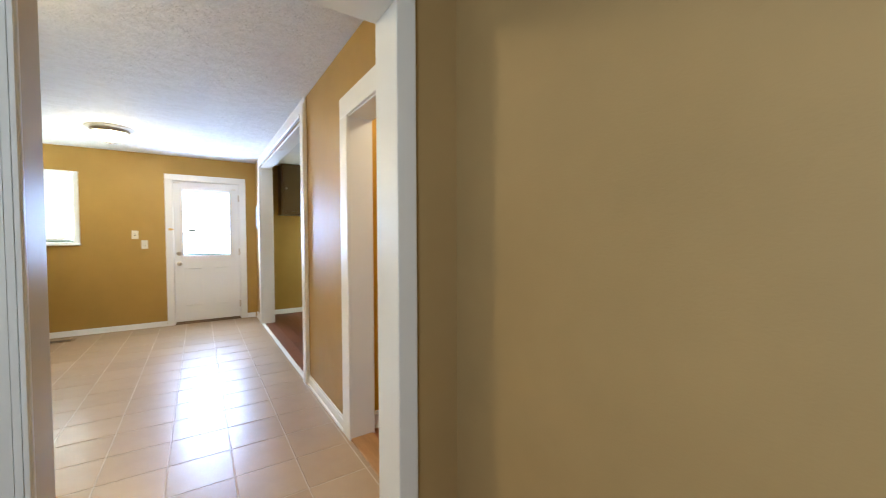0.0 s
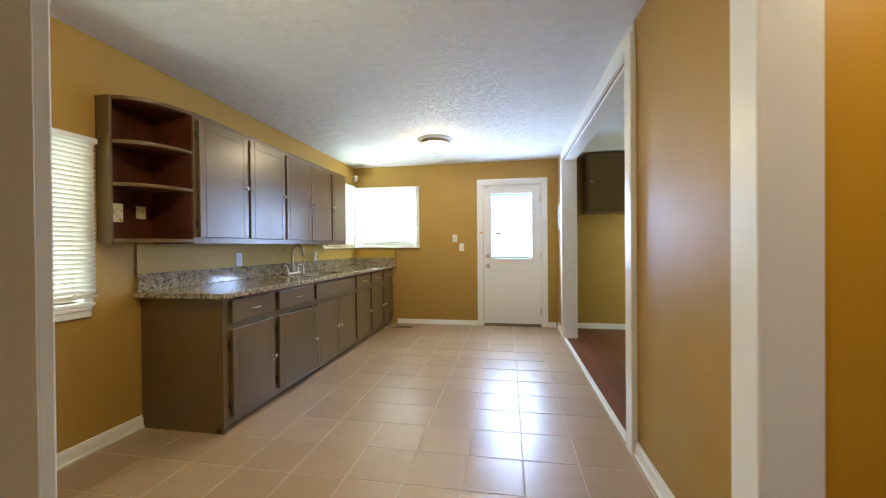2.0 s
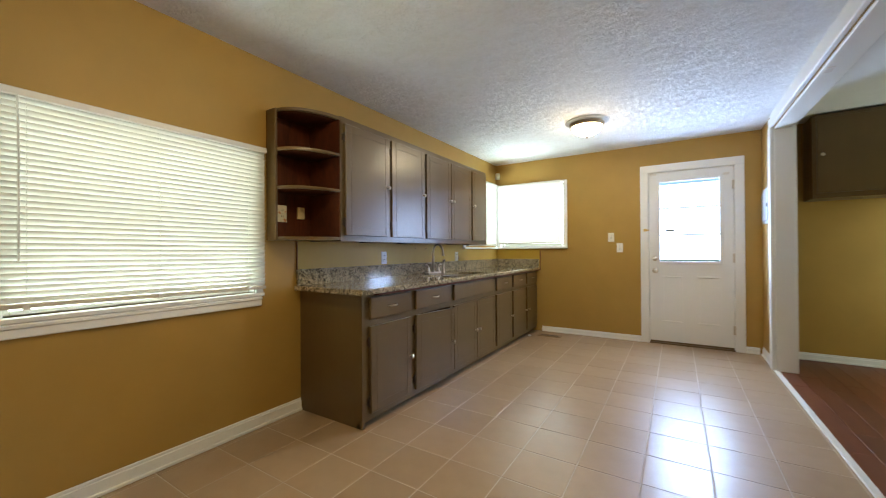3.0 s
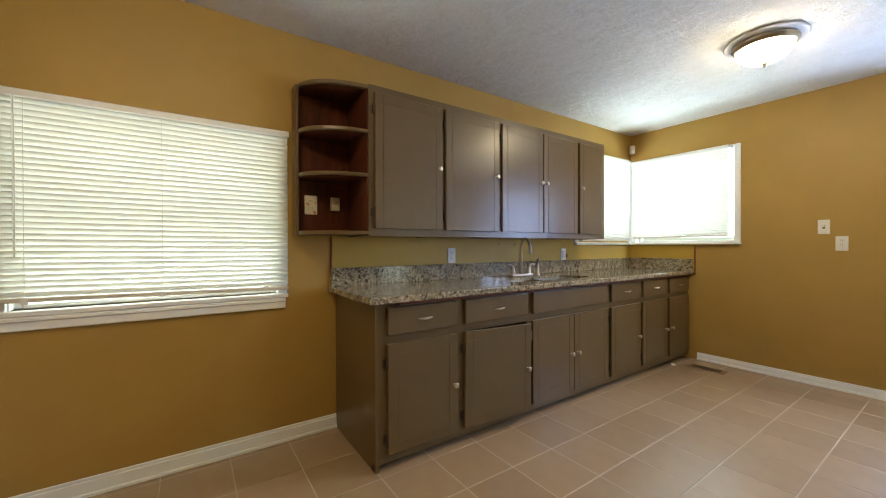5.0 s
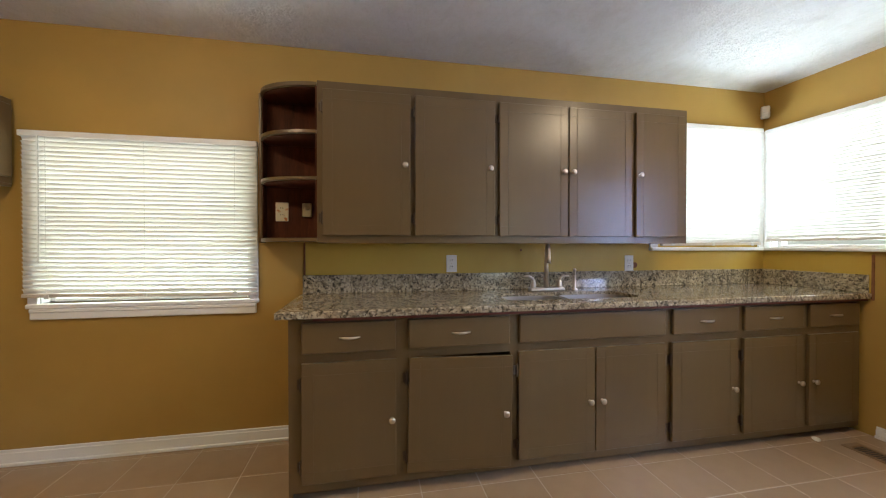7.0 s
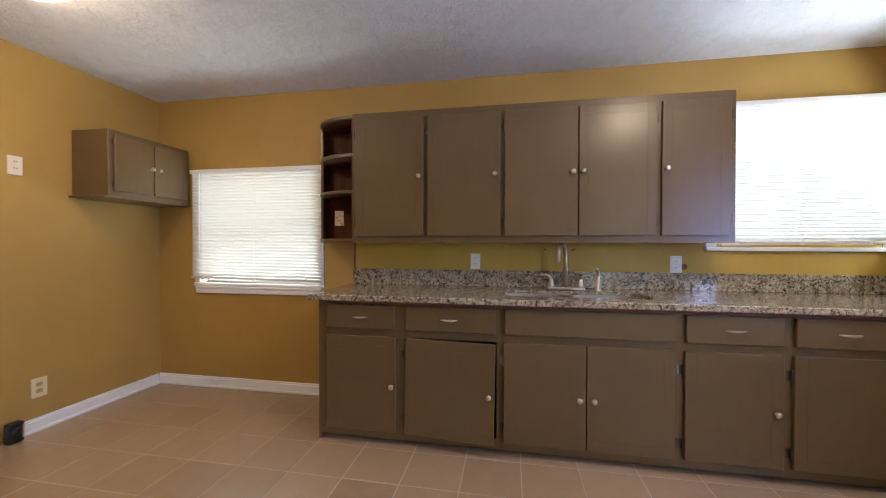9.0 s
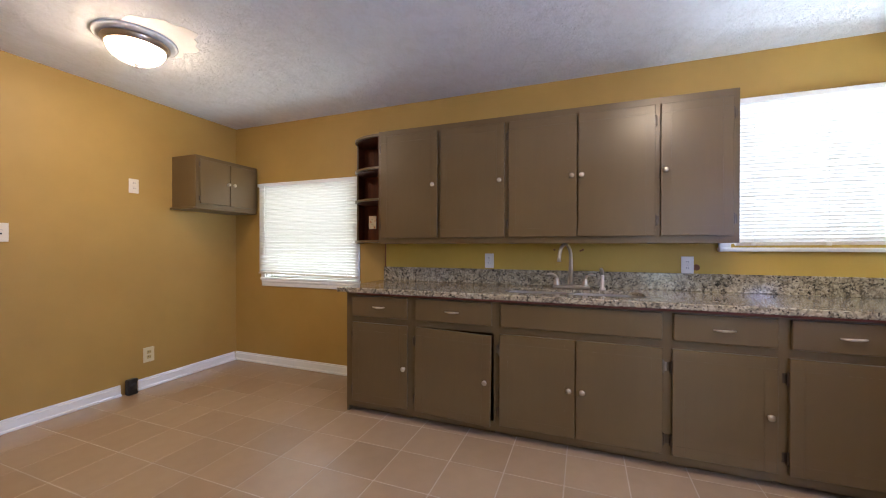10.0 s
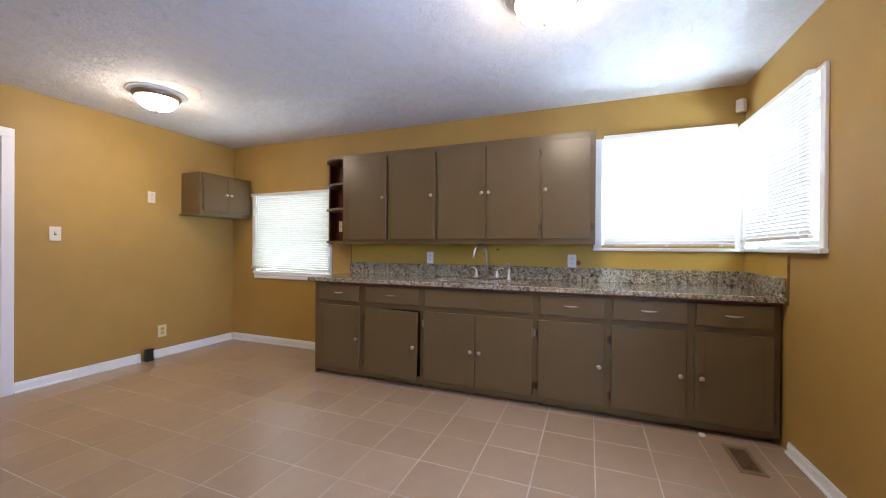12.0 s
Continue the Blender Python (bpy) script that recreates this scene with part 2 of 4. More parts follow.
def turned(profile, m=None, steps=24):
    """A body of revolution about z from (radius, height) pairs, posed by m."""
    bm = bmesh.new()
    rings = []
    for r, z in profile:
        if r < 1e-6:
            rings.append([bm.verts.new((0, 0, z))])
        else:
            rings.append([bm.verts.new((r * math.cos(2 * math.pi * i / steps), r * math.sin(2 * math.pi * i / steps), z)) for i in range(steps)])
    for a, b in zip(rings, rings[1:]):
        for i in range(steps):
            q = [a[i % len(a)], a[(i + 1) % len(a)], b[(i + 1) % len(b)], b[i % len(b)]]
            q = [v for k, v in enumerate(q) if v not in q[:k]]
            if len(q) > 2:
                bm.faces.new(q)
    bmesh.ops.recalc_face_normals(bm, faces=bm.faces)
    if m:
        bm.transform(m)
    return bm


def tube(points, radius, sides=12, radii=None):
    """A round bar through the points."""
    bm = bmesh.new()
    pts = [Vector(p) for p in points]
    rings, side = [], None
    for i, p in enumerate(pts):
        d = (pts[min(i + 1, len(pts) - 1)] - pts[max(i - 1, 0)]).normalized()
        if side is None:
            side = d.orthogonal().normalized()
        side = (side - d * side.dot(d)).normalized()
        up = d.cross(side)
        r = radii[i] if radii else radius
        rings.append([bm.verts.new(p + r * (math.cos(2 * math.pi * k / sides) * side + math.sin(2 * math.pi * k / sides) * up)) for k in range(sides)])
    for a, b in zip(rings, rings[1:]):
        for k in range(sides):
            bm.faces.new((a[k], a[(k + 1) % sides], b[(k + 1) % sides], b[k]))
    bm.faces.new(rings[0][::-1])
    bm.faces.new(rings[-1])
    return bm


def prism(outline, z0, z1):
    """An upright prism over an outline of (x, y)."""
    bm = bmesh.new()
    low = [bm.verts.new((x, y, z0)) for x, y in outline]
    top = [bm.verts.new((x, y, z1)) for x, y in outline]
    bm.faces.new(low[::-1])
    bm.faces.new(top)
    for i in range(len(outline)):
        j = (i + 1) % len(outline)
        bm.faces.new((low[i], low[j], top[j], top[i]))
    bmesh.ops.recalc_face_normals(bm, faces=bm.faces)
    return bm


def pierced(along, near, far, u0, u1, z0, z1, holes=()):
    """A wall slab with openings. along 'x': it lies between y near and far; along 'y': between x near and far."""
    us = sorted({u0, u1, *(h[0] for h in holes), *(h[1] for h in holes)})
    zs = sorted({z0, z1, *(h[2] for h in holes), *(h[3] for h in holes)})

    def solid(i, k):
        if not (0 <= i < len(us) - 1 and 0 <= k < len(zs) - 1):
            return False
        u, z = (us[i] + us[i + 1]) / 2, (zs[k] + zs[k + 1]) / 2
        return not any(h[0] < u < h[1] and h[2] < z < h[3] for h in holes)

    bm, made = bmesh.new(), {}

    def vert(u, d, z):
        key = (u, d, z)
        if key not in made:
            made[key] = bm.verts.new((u, d, z) if along == "x" else (d, u, z))
        return made[key]

    for i in range(len(us) - 1):
        for k in range(len(zs) - 1):
            if not solid(i, k):
                continue
            a, b, c, d = us[i], us[i + 1], zs[k], zs[k + 1]
            for w in (near, far):
                bm.faces.new((vert(a, w, c), vert(b, w, c), vert(b, w, d), vert(a, w, d)))
            for di, dk, ends in ((-1, 0, ((a, c), (a, d))), (1, 0, ((b, c), (b, d))), (0, -1, ((a, c), (b, c))), (0, 1, ((a, d), (b, d)))):
                if not solid(i + di, k + dk):
                    (p, q), (r, s) = ends
                    bm.faces.new((vert(p, near, q), vert(r, near, s), vert(r, far, s), vert(p, far, q)))
    bmesh.ops.recalc_face_normals(bm, faces=bm.faces)
    return bm


# ---- the large structure ----
# the kitchen
setting("wall_west", pierced("y", WEST - 0.16, WEST, SOUTH, NORTH + 0.16, 0, CEIL + 0.1, [(1.76, 2.845, 0.885, 1.80), (5.69, 6.63, 1.195, 2.10)]),
        wall_tan, "tan painted kitchen wall behind the cabinets", "wall")
setting("wall_north", pierced("x", NORTH, NORTH + 0.16, WEST, 2.75, 0, CEIL + 0.1, [(-2.30, -1.345, 1.195, 2.10), (-0.335, 0.535, 0, 2.10)]),
        wall_tan, "tan painted wall with the back door", "wall")
setting("wall_south_back", pierced("x", 1.17, 1.25, -1.4, EAST, 0, CEIL + 0.1, [(-0.335, 0.56, 0, 2.05)]),
        wall_beige, "beige painted hall wall round the doorway", "wall")
setting("wall_south", pierced("x", 1.25, SOUTH, WEST - 0.16, EAST, 0, CEIL + 0.1, [(-0.335, 0.56, 0, 2.05)]),
        wall_tan, "tan painted wall with the hall doorway", "wall")
setting("wall_east", pierced("y", EAST, 0.893, 1.25, 6.69, 0, CEIL + 0.1, [(1.55, 2.305, 0, 2.03), (3.43, 6.075, 0, 2.285)]),
        wall_tan, "tan painted wall with a doorway and a wide cased opening", "wall")
# rooms beyond
setting("wall_hall_east", boxed(EAST, 0.893, -2.2, 1.25, 0, CEIL + 0.1), wall_beige, "beige painted hall wall", "wall")
# The opening is made up, to let the hall's fill light in.
setting("wall_hall_west", pierced("y", -1.55, -1.4, -2.2, 1.17, 0, CEIL + 0.1, [(-1.25, 0.05, 0.9, 2.1)]), wall_beige, "beige painted hall wall with an added window opening", "wall")
setting("wall_hall_south", boxed(-1.55, 0.893, -2.35, -2.2, 0, CEIL + 0.1), wall_beige, "beige painted hall wall", "wall")
setting("wall_dining_east", pierced("y", 2.6, 2.75, 2.54, 6.69, 0, CEIL + 0.1, [(5.78, 6.46, 0.48, 2.02)]), wall_tan, "tan painted dining room wall with a window", "wall")
setting("wall_dining_south", boxed(0.893, 2.75, 2.45, 2.54, 0, CEIL + 0.1), wall_tan, "tan painted dining room wall", "wall")
setting("wall_passage_north", boxed(0.893, 3.2, 2.36, 2.45, 0, CEIL + 0.1), wall_orange, "orange painted passage wall with a thermostat", "wall")
setting("wall_passage_south", boxed(0.893, 3.2, 1.2, 1.35, 0, CEIL + 0.1), wall_orange, "orange painted passage wall", "wall")
setting("wall_passage_east", boxed(3.2, 3.35, 1.2, 2.45, 0, CEIL + 0.1), wall_orange, "orange painted passage wall", "wall")

# ceilings
setting("ceiling", boxed(WEST, EAST, SOUTH, NORTH, CEIL, CEIL + 0.08), ceiling_mat, "white stomp-textured kitchen ceiling", "ceiling")
setting("ceiling_hall", boxed(-1.4, EAST, -2.2, 1.17, CEIL, CEIL + 0.08), plaster_white, "smooth white hall ceiling", "ceiling")
setting("ceiling_dining", boxed(0.893, 2.6, 2.54, NORTH, CEIL, CEIL + 0.08), plaster_white, "smooth white dining room ceiling", "ceiling")
setting("ceiling_passage", boxed(0.893, 3.2, 1.35, 2.36, CEIL, CEIL + 0.08), plaster_white, "smooth white passage ceiling", "ceiling")
setting("roof", boxed(-2.9, 4.8, -2.8, 7.2, CEIL + 0.101, CEIL + 0.2), outside_wall, "plain roof over the rooms", "roof")

# ground and floors
setting("ground", boxed(-400, 400, -400, 400, -0.5, -0.35), outside_ground, "mown grass around the house", "ground")
floor = setting("floor", boxed(WEST, EAST, 1.15, NORTH, -0.12, -0.0013), grout, "beige ceramic tile kitchen floor with pale grout", "floor")
setting("floor_hall", boxed(-1.4, EAST, -2.2, 1.15, -0.12, 0), threshold_wood, "honey wood hall floor", "floor")
dining_floor = setting("floor_dining", boxed(EAST + 0.018, 2.6, 3.448, 6.05, -0.12, -0.004), dark_slot, "dark wood plank dining room floor", "floor")
setting("floor_dining_base", boxed(0.893, 2.6, 2.54, NORTH, -0.12, -0.005), dark_slot, "underlay of the dining room floor", "floor")
passage_floor = setting("floor_passage", boxed(0.893, 3.2, 1.35, 2.36, -0.12, -0.004), dark_slot, "reddish wood plank passage floor", "floor")
setting("threshold_passage", boxed(EAST - 0.01, 0.893, 1.58, 2.30, -0.12, 0.009, bevel=0.003), threshold_wood, "honey wood threshold of the passage doorway", "threshold")
# White puts the bright reflection along this trim strip into its colour.
setting("threshold_dining", boxed(EAST - 0.022, EAST + 0.018, 3.45, 6.055, -0.12, 0.007, bevel=0.004), trim_white, "threshold strip of the wide opening, white for its bright reflection", "threshold")


# ---- trim ----
def profiled(bm, axis, at, u0, u1, z0, z1, out, sign):
    """One length of board on a wall with rounded edges."""
    if axis == "x":
        box(bm, u0, u1, at, at + sign * out, z0, z1, 0.003)
    else:
        box(bm, at, at + sign * out, u0, u1, z0, z1, 0.003)
    return bm


def baseboard(axis, at, sign, u0, u1, height=0.088):
    bm = bmesh.new()
    for out, z0, z1 in ((0.014, 0.0, height - 0.016), (0.009, height - 0.018, height), (0.024, 0.0, 0.018)):
        profiled(bm, axis, at, u0, u1, z0, z1, out, sign)
    return setting("baseboard", bm, trim_white, "white painted wooden baseboard", "baseboard")


baseboard("y", WEST, 1, SOUTH, 3.185)
baseboard("x", SOUTH, 1, WEST + 0.024, -1.405)
baseboard("x", SOUTH, 1, -1.30, -0.40)
baseboard("x", NORTH, -1, -1.66, -0.412, 0.072)
baseboard("x", NORTH, -1, 0.612, EAST - 0.03, 0.072)
baseboard("y", EAST, -1, 2.418, 3.335)
baseboard("y", EAST, -1, 6.165, NORTH - 0.024)
baseboard("x", NORTH, -1, 0.92, 2.6, 0.075)
baseboard("x", 2.36, -1, 0.93, 3.2, 0.11)
baseboard("y", EAST, -1, -2.2, 1.14)


def casing(name, label, axis, at, sign, u0, u1, top, width, out, fluted=False):
    """A door's casing on one face of a wall: two legs and a head round the opening u0 to u1."""
    bm = bmesh.new()
    for a, b in ((u0 - width, u0), (u1, u1 + width)):
        profiled(bm, axis, at, a, b, 0, top, out, sign)
    if fluted:
        for a, b, o in ((0.0, 0.28, 0.003), (0.30, 0.63, 0.003), (0.65, 0.82, 0.005), (0.85, 0.97, 0.008)):
            box(bm, u0 - width * (1 - a), u0 - width * (1 - b), at, at + sign * (out + o), 0.0, top - 0.002, 0.0008)
    profiled(bm, axis, at, u0 - width, u1 + width, top, top + width, out, sign)
    return setting(name, bm, trim_white, label, "door casing")


# hall doorway
casing("trim_hall_doorway", "white painted casing of the hall doorway", "x", SOUTH, 1, -0.330, 0.545, 2.03, 0.072, 0.016)
casing("trim_hall_doorway_back", "white moulded casing on the hall side", "x", 1.17, -1, -0.308, 0.515, 2.015, 0.070, 0.016, fluted=True)
setting("trim_hall_jamb", boxed(-0.340, -0.323, 1.17, SOUTH, 0, 2.03, bevel=0.003), jamb_tan, "tan painted jamb of the hall doorway", "door jamb")
bm = boxed(0.527, 0.561, 1.17, SOUTH + 0.006, 0, 2.03, bevel=0.003)
box(bm, -0.323, 0.527, 1.17, SOUTH + 0.004, 2.022, 2.05, 0.003)
setting("trim_hall_jamb_white", bm, trim_white, "white painted jamb and head of the hall doorway", "door jamb")
# passage doorway
casing("trim_passage_doorway", "white painted casing of the passage doorway", "y", EAST, -1, 1.585, 2.287, 1.996, 0.128, 0.020)
bm = boxed(EAST - 0.004, 0.907, 2.292, 2.315, 0, 2.002, bevel=0.003)
box(bm, EAST - 0.004, 0.907, 1.545, 1.575, 0, 2.002, 0.003)
box(bm, EAST - 0.004, 0.907, 1.545, 2.315, 1.990, 2.034, 0.003)
setting("trim_passage_jamb", bm, trim_white, "white painted jamb of the passage doorway", "door jamb")
# wide opening to the dining room
bm = bmesh.new()
for a, b, z0, z1 in ((3.335, 3.44, 0, 2.30), (6.06, 6.16, 0, 2.30)):
    box(bm, EAST - 0.034, EAST, a, b, z0, z1, 0.004)
    box(bm, 0.893, 0.912, a, b, z0, z1, 0.003)
box(bm, EAST - 0.030, EAST, 3.345, 6.15, 2.30, 2.385, 0.004)
box(bm, EAST - 0.016, EAST, 3.345, 6.15, 2.385, CEIL, 0.003)
box(bm, EAST - 0.040, EAST - 0.02, 3.44, 6.06, 2.288, 2.315, 0.004)
box(bm, 0.893, 0.912, 3.345, 6.15, 2.285, 2.39, 0.003)
setting("trim_wide_opening", bm, trim_white, "white painted casing of the wide opening", "door casing")
bm = boxed(EAST, 0.893, 3.425, 3.447, 0, 2.28, bevel=0.002)
box(bm, EAST, 0.893, 6.052, 6.078, 0, 2.28, 0.002)
box(bm, EAST, 0.893, 3.447, 6.052, 2.268, 2.29, 0.002)
setting("trim_wide_jamb", bm, trim_white, "white painted jambs and head of the wide opening", "door jamb")
plate = thing("strike_plate", (0.79, 4.70, 2.268), "small painted metal plate under the opening's head", "plate")
part("plate", boxed(0.768, 0.812, 4.655, 4.745, 2.263, 2.268, bevel=0.002), plaster_bare, plate)
# yellow paint left bare round the worktop
setting("wall_patch_west", boxed(WEST, WEST + 0.004, 3.165, NORTH - 0.004, 0.90, 1.22), wall_yellow, "yellow painted strip of wall above the worktop", "wall")
setting("wall_patch_north", boxed(WEST + 0.004, -1.69, NORTH - 0.004, NORTH, 0.90, 1.165), wall_yellow, "yellow painted strip of wall beside the worktop", "wall")
setting("trim_bare_edge", boxed(-1.692, -1.676, NORTH - 0.007, NORTH, 0.86, 1.15, bevel=0.002), brown_stain, "rusty brown bare edge where old boards were torn off", "wall edge")
# Square strip stands in for the brown cable from shelf to worktop.
setting("trim_cable_west", boxed(WEST, WEST + 0.010, 3.153, 3.163, 0.90, 1.225, bevel=0.003), brown_stain, "brown strip for the cable hanging beside the worktop", "wall edge")


# ---- windows ----
def window(name, label, along, wall, sign, u0, u1, z0, z1, left, right, head, sill_out, apron=0.0, meet=True):
    """A window in its opening: casing, stool, sash bars, pane. sign points out of the room."""
    def b(bm, a0, a1, d0, d1, c0, c1, bevel=0.003):
        d0, d1 = wall + sign * d0, wall + sign * d1
        if along == "x":
            return box(bm, a0, a1, d0, d1, c0, c1, bevel)
        return box(bm, d0, d1, a0, a1, c0, c1, bevel)

    at = ((u0 + u1) / 2, wall, z0) if along == "x" else (wall, (u0 + u1) / 2, z0)
    w = thing(name, at, label, "window", kind="structure")
    bm = bmesh.new()
    if left:
        b(bm, u0 - left, u0 + 0.004, -0.018, 0.0, z0, z1)
    if right:
        b(bm, u1 - 0.004, u1 + right, -0.018, 0.0, z0, z1)
    if head:
        b(bm, u0 - left, u1 + right, -0.018, 0.0, z1 - 0.004, z1 + head)
    part("casing", bm, trim_white, w)
    bm = bmesh.new()
    b(bm, u0, u0 + 0.010, 0.001, 0.06, z0, z1, 0.001)
    b(bm, u1 - 0.010, u1, 0.001, 0.06, z0, z1, 0.001)
    b(bm, u0 + 0.010, u1 - 0.010, 0.001, 0.06, z1 - 0.010, z1, 0.001)
    part("jamb_liner", bm, trim_white, w)
    bm = bmesh.new()
    b(bm, u0 - left - 0.004, u1 + right + 0.004, -sill_out, 0.06, z0 - 0.026, z0, 0.005)
    if apron:
        b(bm, u0 - left + 0.01, u1 + right - 0.01, -0.02, 0.0, z0 - apron, z0 - 0.026, 0.004)
        b(bm, u0 - left + 0.01, u1 + right - 0.01, -0.028, 0.0, z0 - 0.05, z0 - 0.026, 0.006)
    part("window_sill", bm, trim_white, w)
    bm = bmesh.new()
    for a, c in ((u0, u0 + 0.035), (u1 - 0.035, u1)):
        b(bm, a, c, 0.06, 0.12, z0, z1)
    for a, c in ((z0, z0 + 0.020), (z1 - 0.035, z1)):
        b(bm, u0 + 0.035, u1 - 0.035, 0.06, 0.12, a, c)
    if meet:
        mid = (z0 + z1) / 2
        b(bm, u0 + 0.035, u1 - 0.035, 0.07, 0.11, mid - 0.018, mid + 0.018)
    part("window_frame", bm, trim_white, w)
    pane = part("pane", b(bmesh.new(), u0 + 0.03, u1 - 0.03, 0.088, 0.092, z0 + 0.015, z1 - 0.03, 0), glass, w)
    pane.visible_shadow = False
    return w


window("window_1", "white framed window beside the wall shelf", "y", WEST, -1, 1.76, 2.845, 0.885, 1.80, 0.045, 0.045, 0.02, 0.03, 0.088)
window("window_2", "white framed corner window over the worktop", "y", WEST, -1, 5.69, 6.63, 1.195, 2.10, 0.062, 0.06, 0.02, 0.04)
window("window_3", "white framed corner window in the back wall", "x", NORTH, 1, -2.30, -1.345, 1.195, 2.10, 0.06, 0.045, 0.02, 0.04)
window("window_4", "white framed dining room window", "y", 2.6, 1, 5.78, 6.46, 0.48, 2.02, 0.07, 0.07, 0.07, 0.03, 0.08)
# Unseen window added round the hall's fill light.
window("window_added", "white framed unseen hall window added for fill light", "y", -1.4, -1, -1.25, 0.05, 0.9, 2.1, 0.07, 0.07, 0.07, 0.03, 0.08)


def slat_mesh(length):
    """One curved vinyl slat, 28 mm wide, along x."""
    bm = bmesh.new()
    ring = []
    for y, z in ((-0.014, 0.0), (-0.007, 0.0019), (0.0, 0.0026), (0.007, 0.0019), (0.014, 0.0)):
        ring.append([bm.verts.new((s * length / 2, y, z)) for s in (-1, 1)])
    for y, z in ((0.014, -0.0006), (0.0, 0.0019), (-0.014, -0.0006)):
        ring.append([bm.verts.new((s * length / 2, y, z)) for s in (-1, 1)])
    for a, b in zip(ring, ring[1:] + ring[:1]):
        bm.faces.new((a[0], a[1], b[1], b[0]))
    bmesh.ops.recalc_face_normals(bm, faces=bm.faces)
    me = bpy.data.meshes.new("slat")
    bm.to_mesh(me)
    bm.free()
    me.materials.append(slat_mat)
    for poly in me.polygons:
        poly.use_smooth = True
    return me


def blind(label, centre, yaw, length, top, bottom, pitch, tilt, sag=0.0, wand=None, cords=(0.1, 0.5, 0.9)):
    """A slatted blind; it hangs in the plane through centre, facing -y turned by yaw."""
    b = thing("window_blind", (centre[0], centre[1], top), label, "window blind", "slatted window blinds")
    turn = pose(0, 0, 0, 0, 0, yaw)

    def local(name, bm, mat, text=""):
        bm.transform(turn)
        bmesh.ops.translate(bm, verts=bm.verts, vec=b.location)
        return part(name, bm, mat, b, text)

    local("headrail", boxed(-length / 2 - 0.006, length / 2 + 0.006, -0.022, 0.018, -0.032, 0, bevel=0.003), rail_mat)
    me = slat_mesh(length)
    n = int((top - bottom - 0.05) / pitch)
    pitch = (top - bottom - 0.052) / (n - 0.5)
    rng = random.Random(round(length * 1000))
    for k in range(n):
        z = -0.042 - pitch * k
        s = new("slat", me)
        s.parent = b
        drop = sag * (k / n) ** 2
        s.matrix_local = turn @ pose(rng.uniform(-0.0015, 0.0015), rng.uniform(-0.0003, 0.0003), z, tilt + rng.uniform(-0.2, 0.2), drop + rng.uniform(-0.04, 0.04), 0)
    foot = boxed(-length / 2, length / 2, -0.014, 0.014, -0.012, 0.008, bevel=0.003)
    foot.transform(pose(0, 0, bottom - top, 0, sag, 0))
    local("bottom_rail", foot, foot_mat)
    for c in cords:
        x = (c - 0.5) * length
        local("ladder_cord", tube([(x, -0.0155, -0.03), (x, -0.0155, bottom - top + 0.01)], 0.0012, 5), slat_mat)
        local("cord_clip", boxed(x - 0.012, x + 0.012, -0.018, -0.010, bottom - top - 0.014, bottom - top + 0.010, bevel=0.002), plastic_white)
    if wand:
        x, drop = wand
        local("tilt_wand", tube([(x, -0.024, -0.03), (x + 0.004, -0.03, -0.25), (x + 0.003, -0.03, -drop)], 0.0036, 8), slat_mat)
    return b


blind("white slatted blind, lowered, over the window by the shelf", (WEST + 0.034, 2.300), 90, 1.182, 1.832, 0.928, 0.0246, -63, 0.75, (-0.50, 0.72))
blind("white slatted blind, lowered, in the corner window", (WEST + 0.030, 6.165), 90, 0.91, 2.135, 1.222, 0.0218, -56, -0.4)
blind("white slatted blind, nearly lowered, in the back wall window", (-1.85, NORTH - 0.030), 0, 0.92, 2.12, 1.255, 0.0218, -56, -0.5)


# ---- back door ----
casing("trim_back_door", "white painted casing of the back door", "x", NORTH, -1, -0.322, 0.522, 2.09, 0.088, 0.018)
bm = bmesh.new()
for a, b in ((-0.337, -0.318), (0.518, 0.537)):
    box(bm, a, b, NORTH - 0.004, NORTH + 0.14, 0, 2.09, 0.002)
box(bm, -0.337, 0.537, NORTH - 0.004, NORTH + 0.14, 2.084, 2.104, 0.002)
setting("trim_back_jamb", bm, trim_white, "white painted jamb of the back door", "door jamb")
setting("threshold_back_door", boxed(-0.318, 0.518, NORTH - 0.01, NORTH + 0.14, -0.02, 0.016, bevel=0.004), bronze, "dark metal threshold of the back door", "threshold")
DX0, DX1, DY, DTOP = -0.315, 0.515, NORTH + 0.012, 2.082
door = thing("door_1", ((DX0 + DX1) / 2, DY, 0.02), "white panelled back door, shut, with a glazed upper half", "door", kind="structure")
GX0, GX1, GZ0, GZ1 = -0.210, 0.394, 0.996, 1.968
part("door_leaf", pierced("x", DY, DY + 0.044, DX0, DX1, 0.022, DTOP, [(GX0, GX1, GZ0, GZ1)]), door_white, door)
bm = bmesh.new()
for a, b, c, d in ((GX0 - 0.026, GX0 + 0.008, GZ0 - 0.026, GZ1 + 0.026), (GX1 - 0.008, GX1 + 0.026, GZ0 - 0.026, GZ1 + 0.026),
                   (GX0 + 0.008, GX1 - 0.008, GZ0 - 0.026, GZ0 + 0.008), (GX0 + 0.008, GX1 - 0.008, GZ1 - 0.008, GZ1 + 0.026)):
    box(bm, a, b, DY - 0.010, DY + 0.02, c, d, 0.004)
part("glazing_frame", bm, door_white, door)
for z in (GZ0 + (GZ1 - GZ0) * k / 3 for k in (1, 2)):
    part("muntin", boxed(GX0, GX1, DY + 0.006, DY + 0.03, z - 0.0095, z + 0.0095, bevel=0.002), door_white, door)
for k in range(3):
    h = (GZ1 - GZ0) / 3
    pane = part("pane", boxed(GX0, GX1, DY + 0.017, DY + 0.021, GZ0 + h * k, GZ0 + h * (k + 1)), glass, door)
    pane.visible_shadow = False
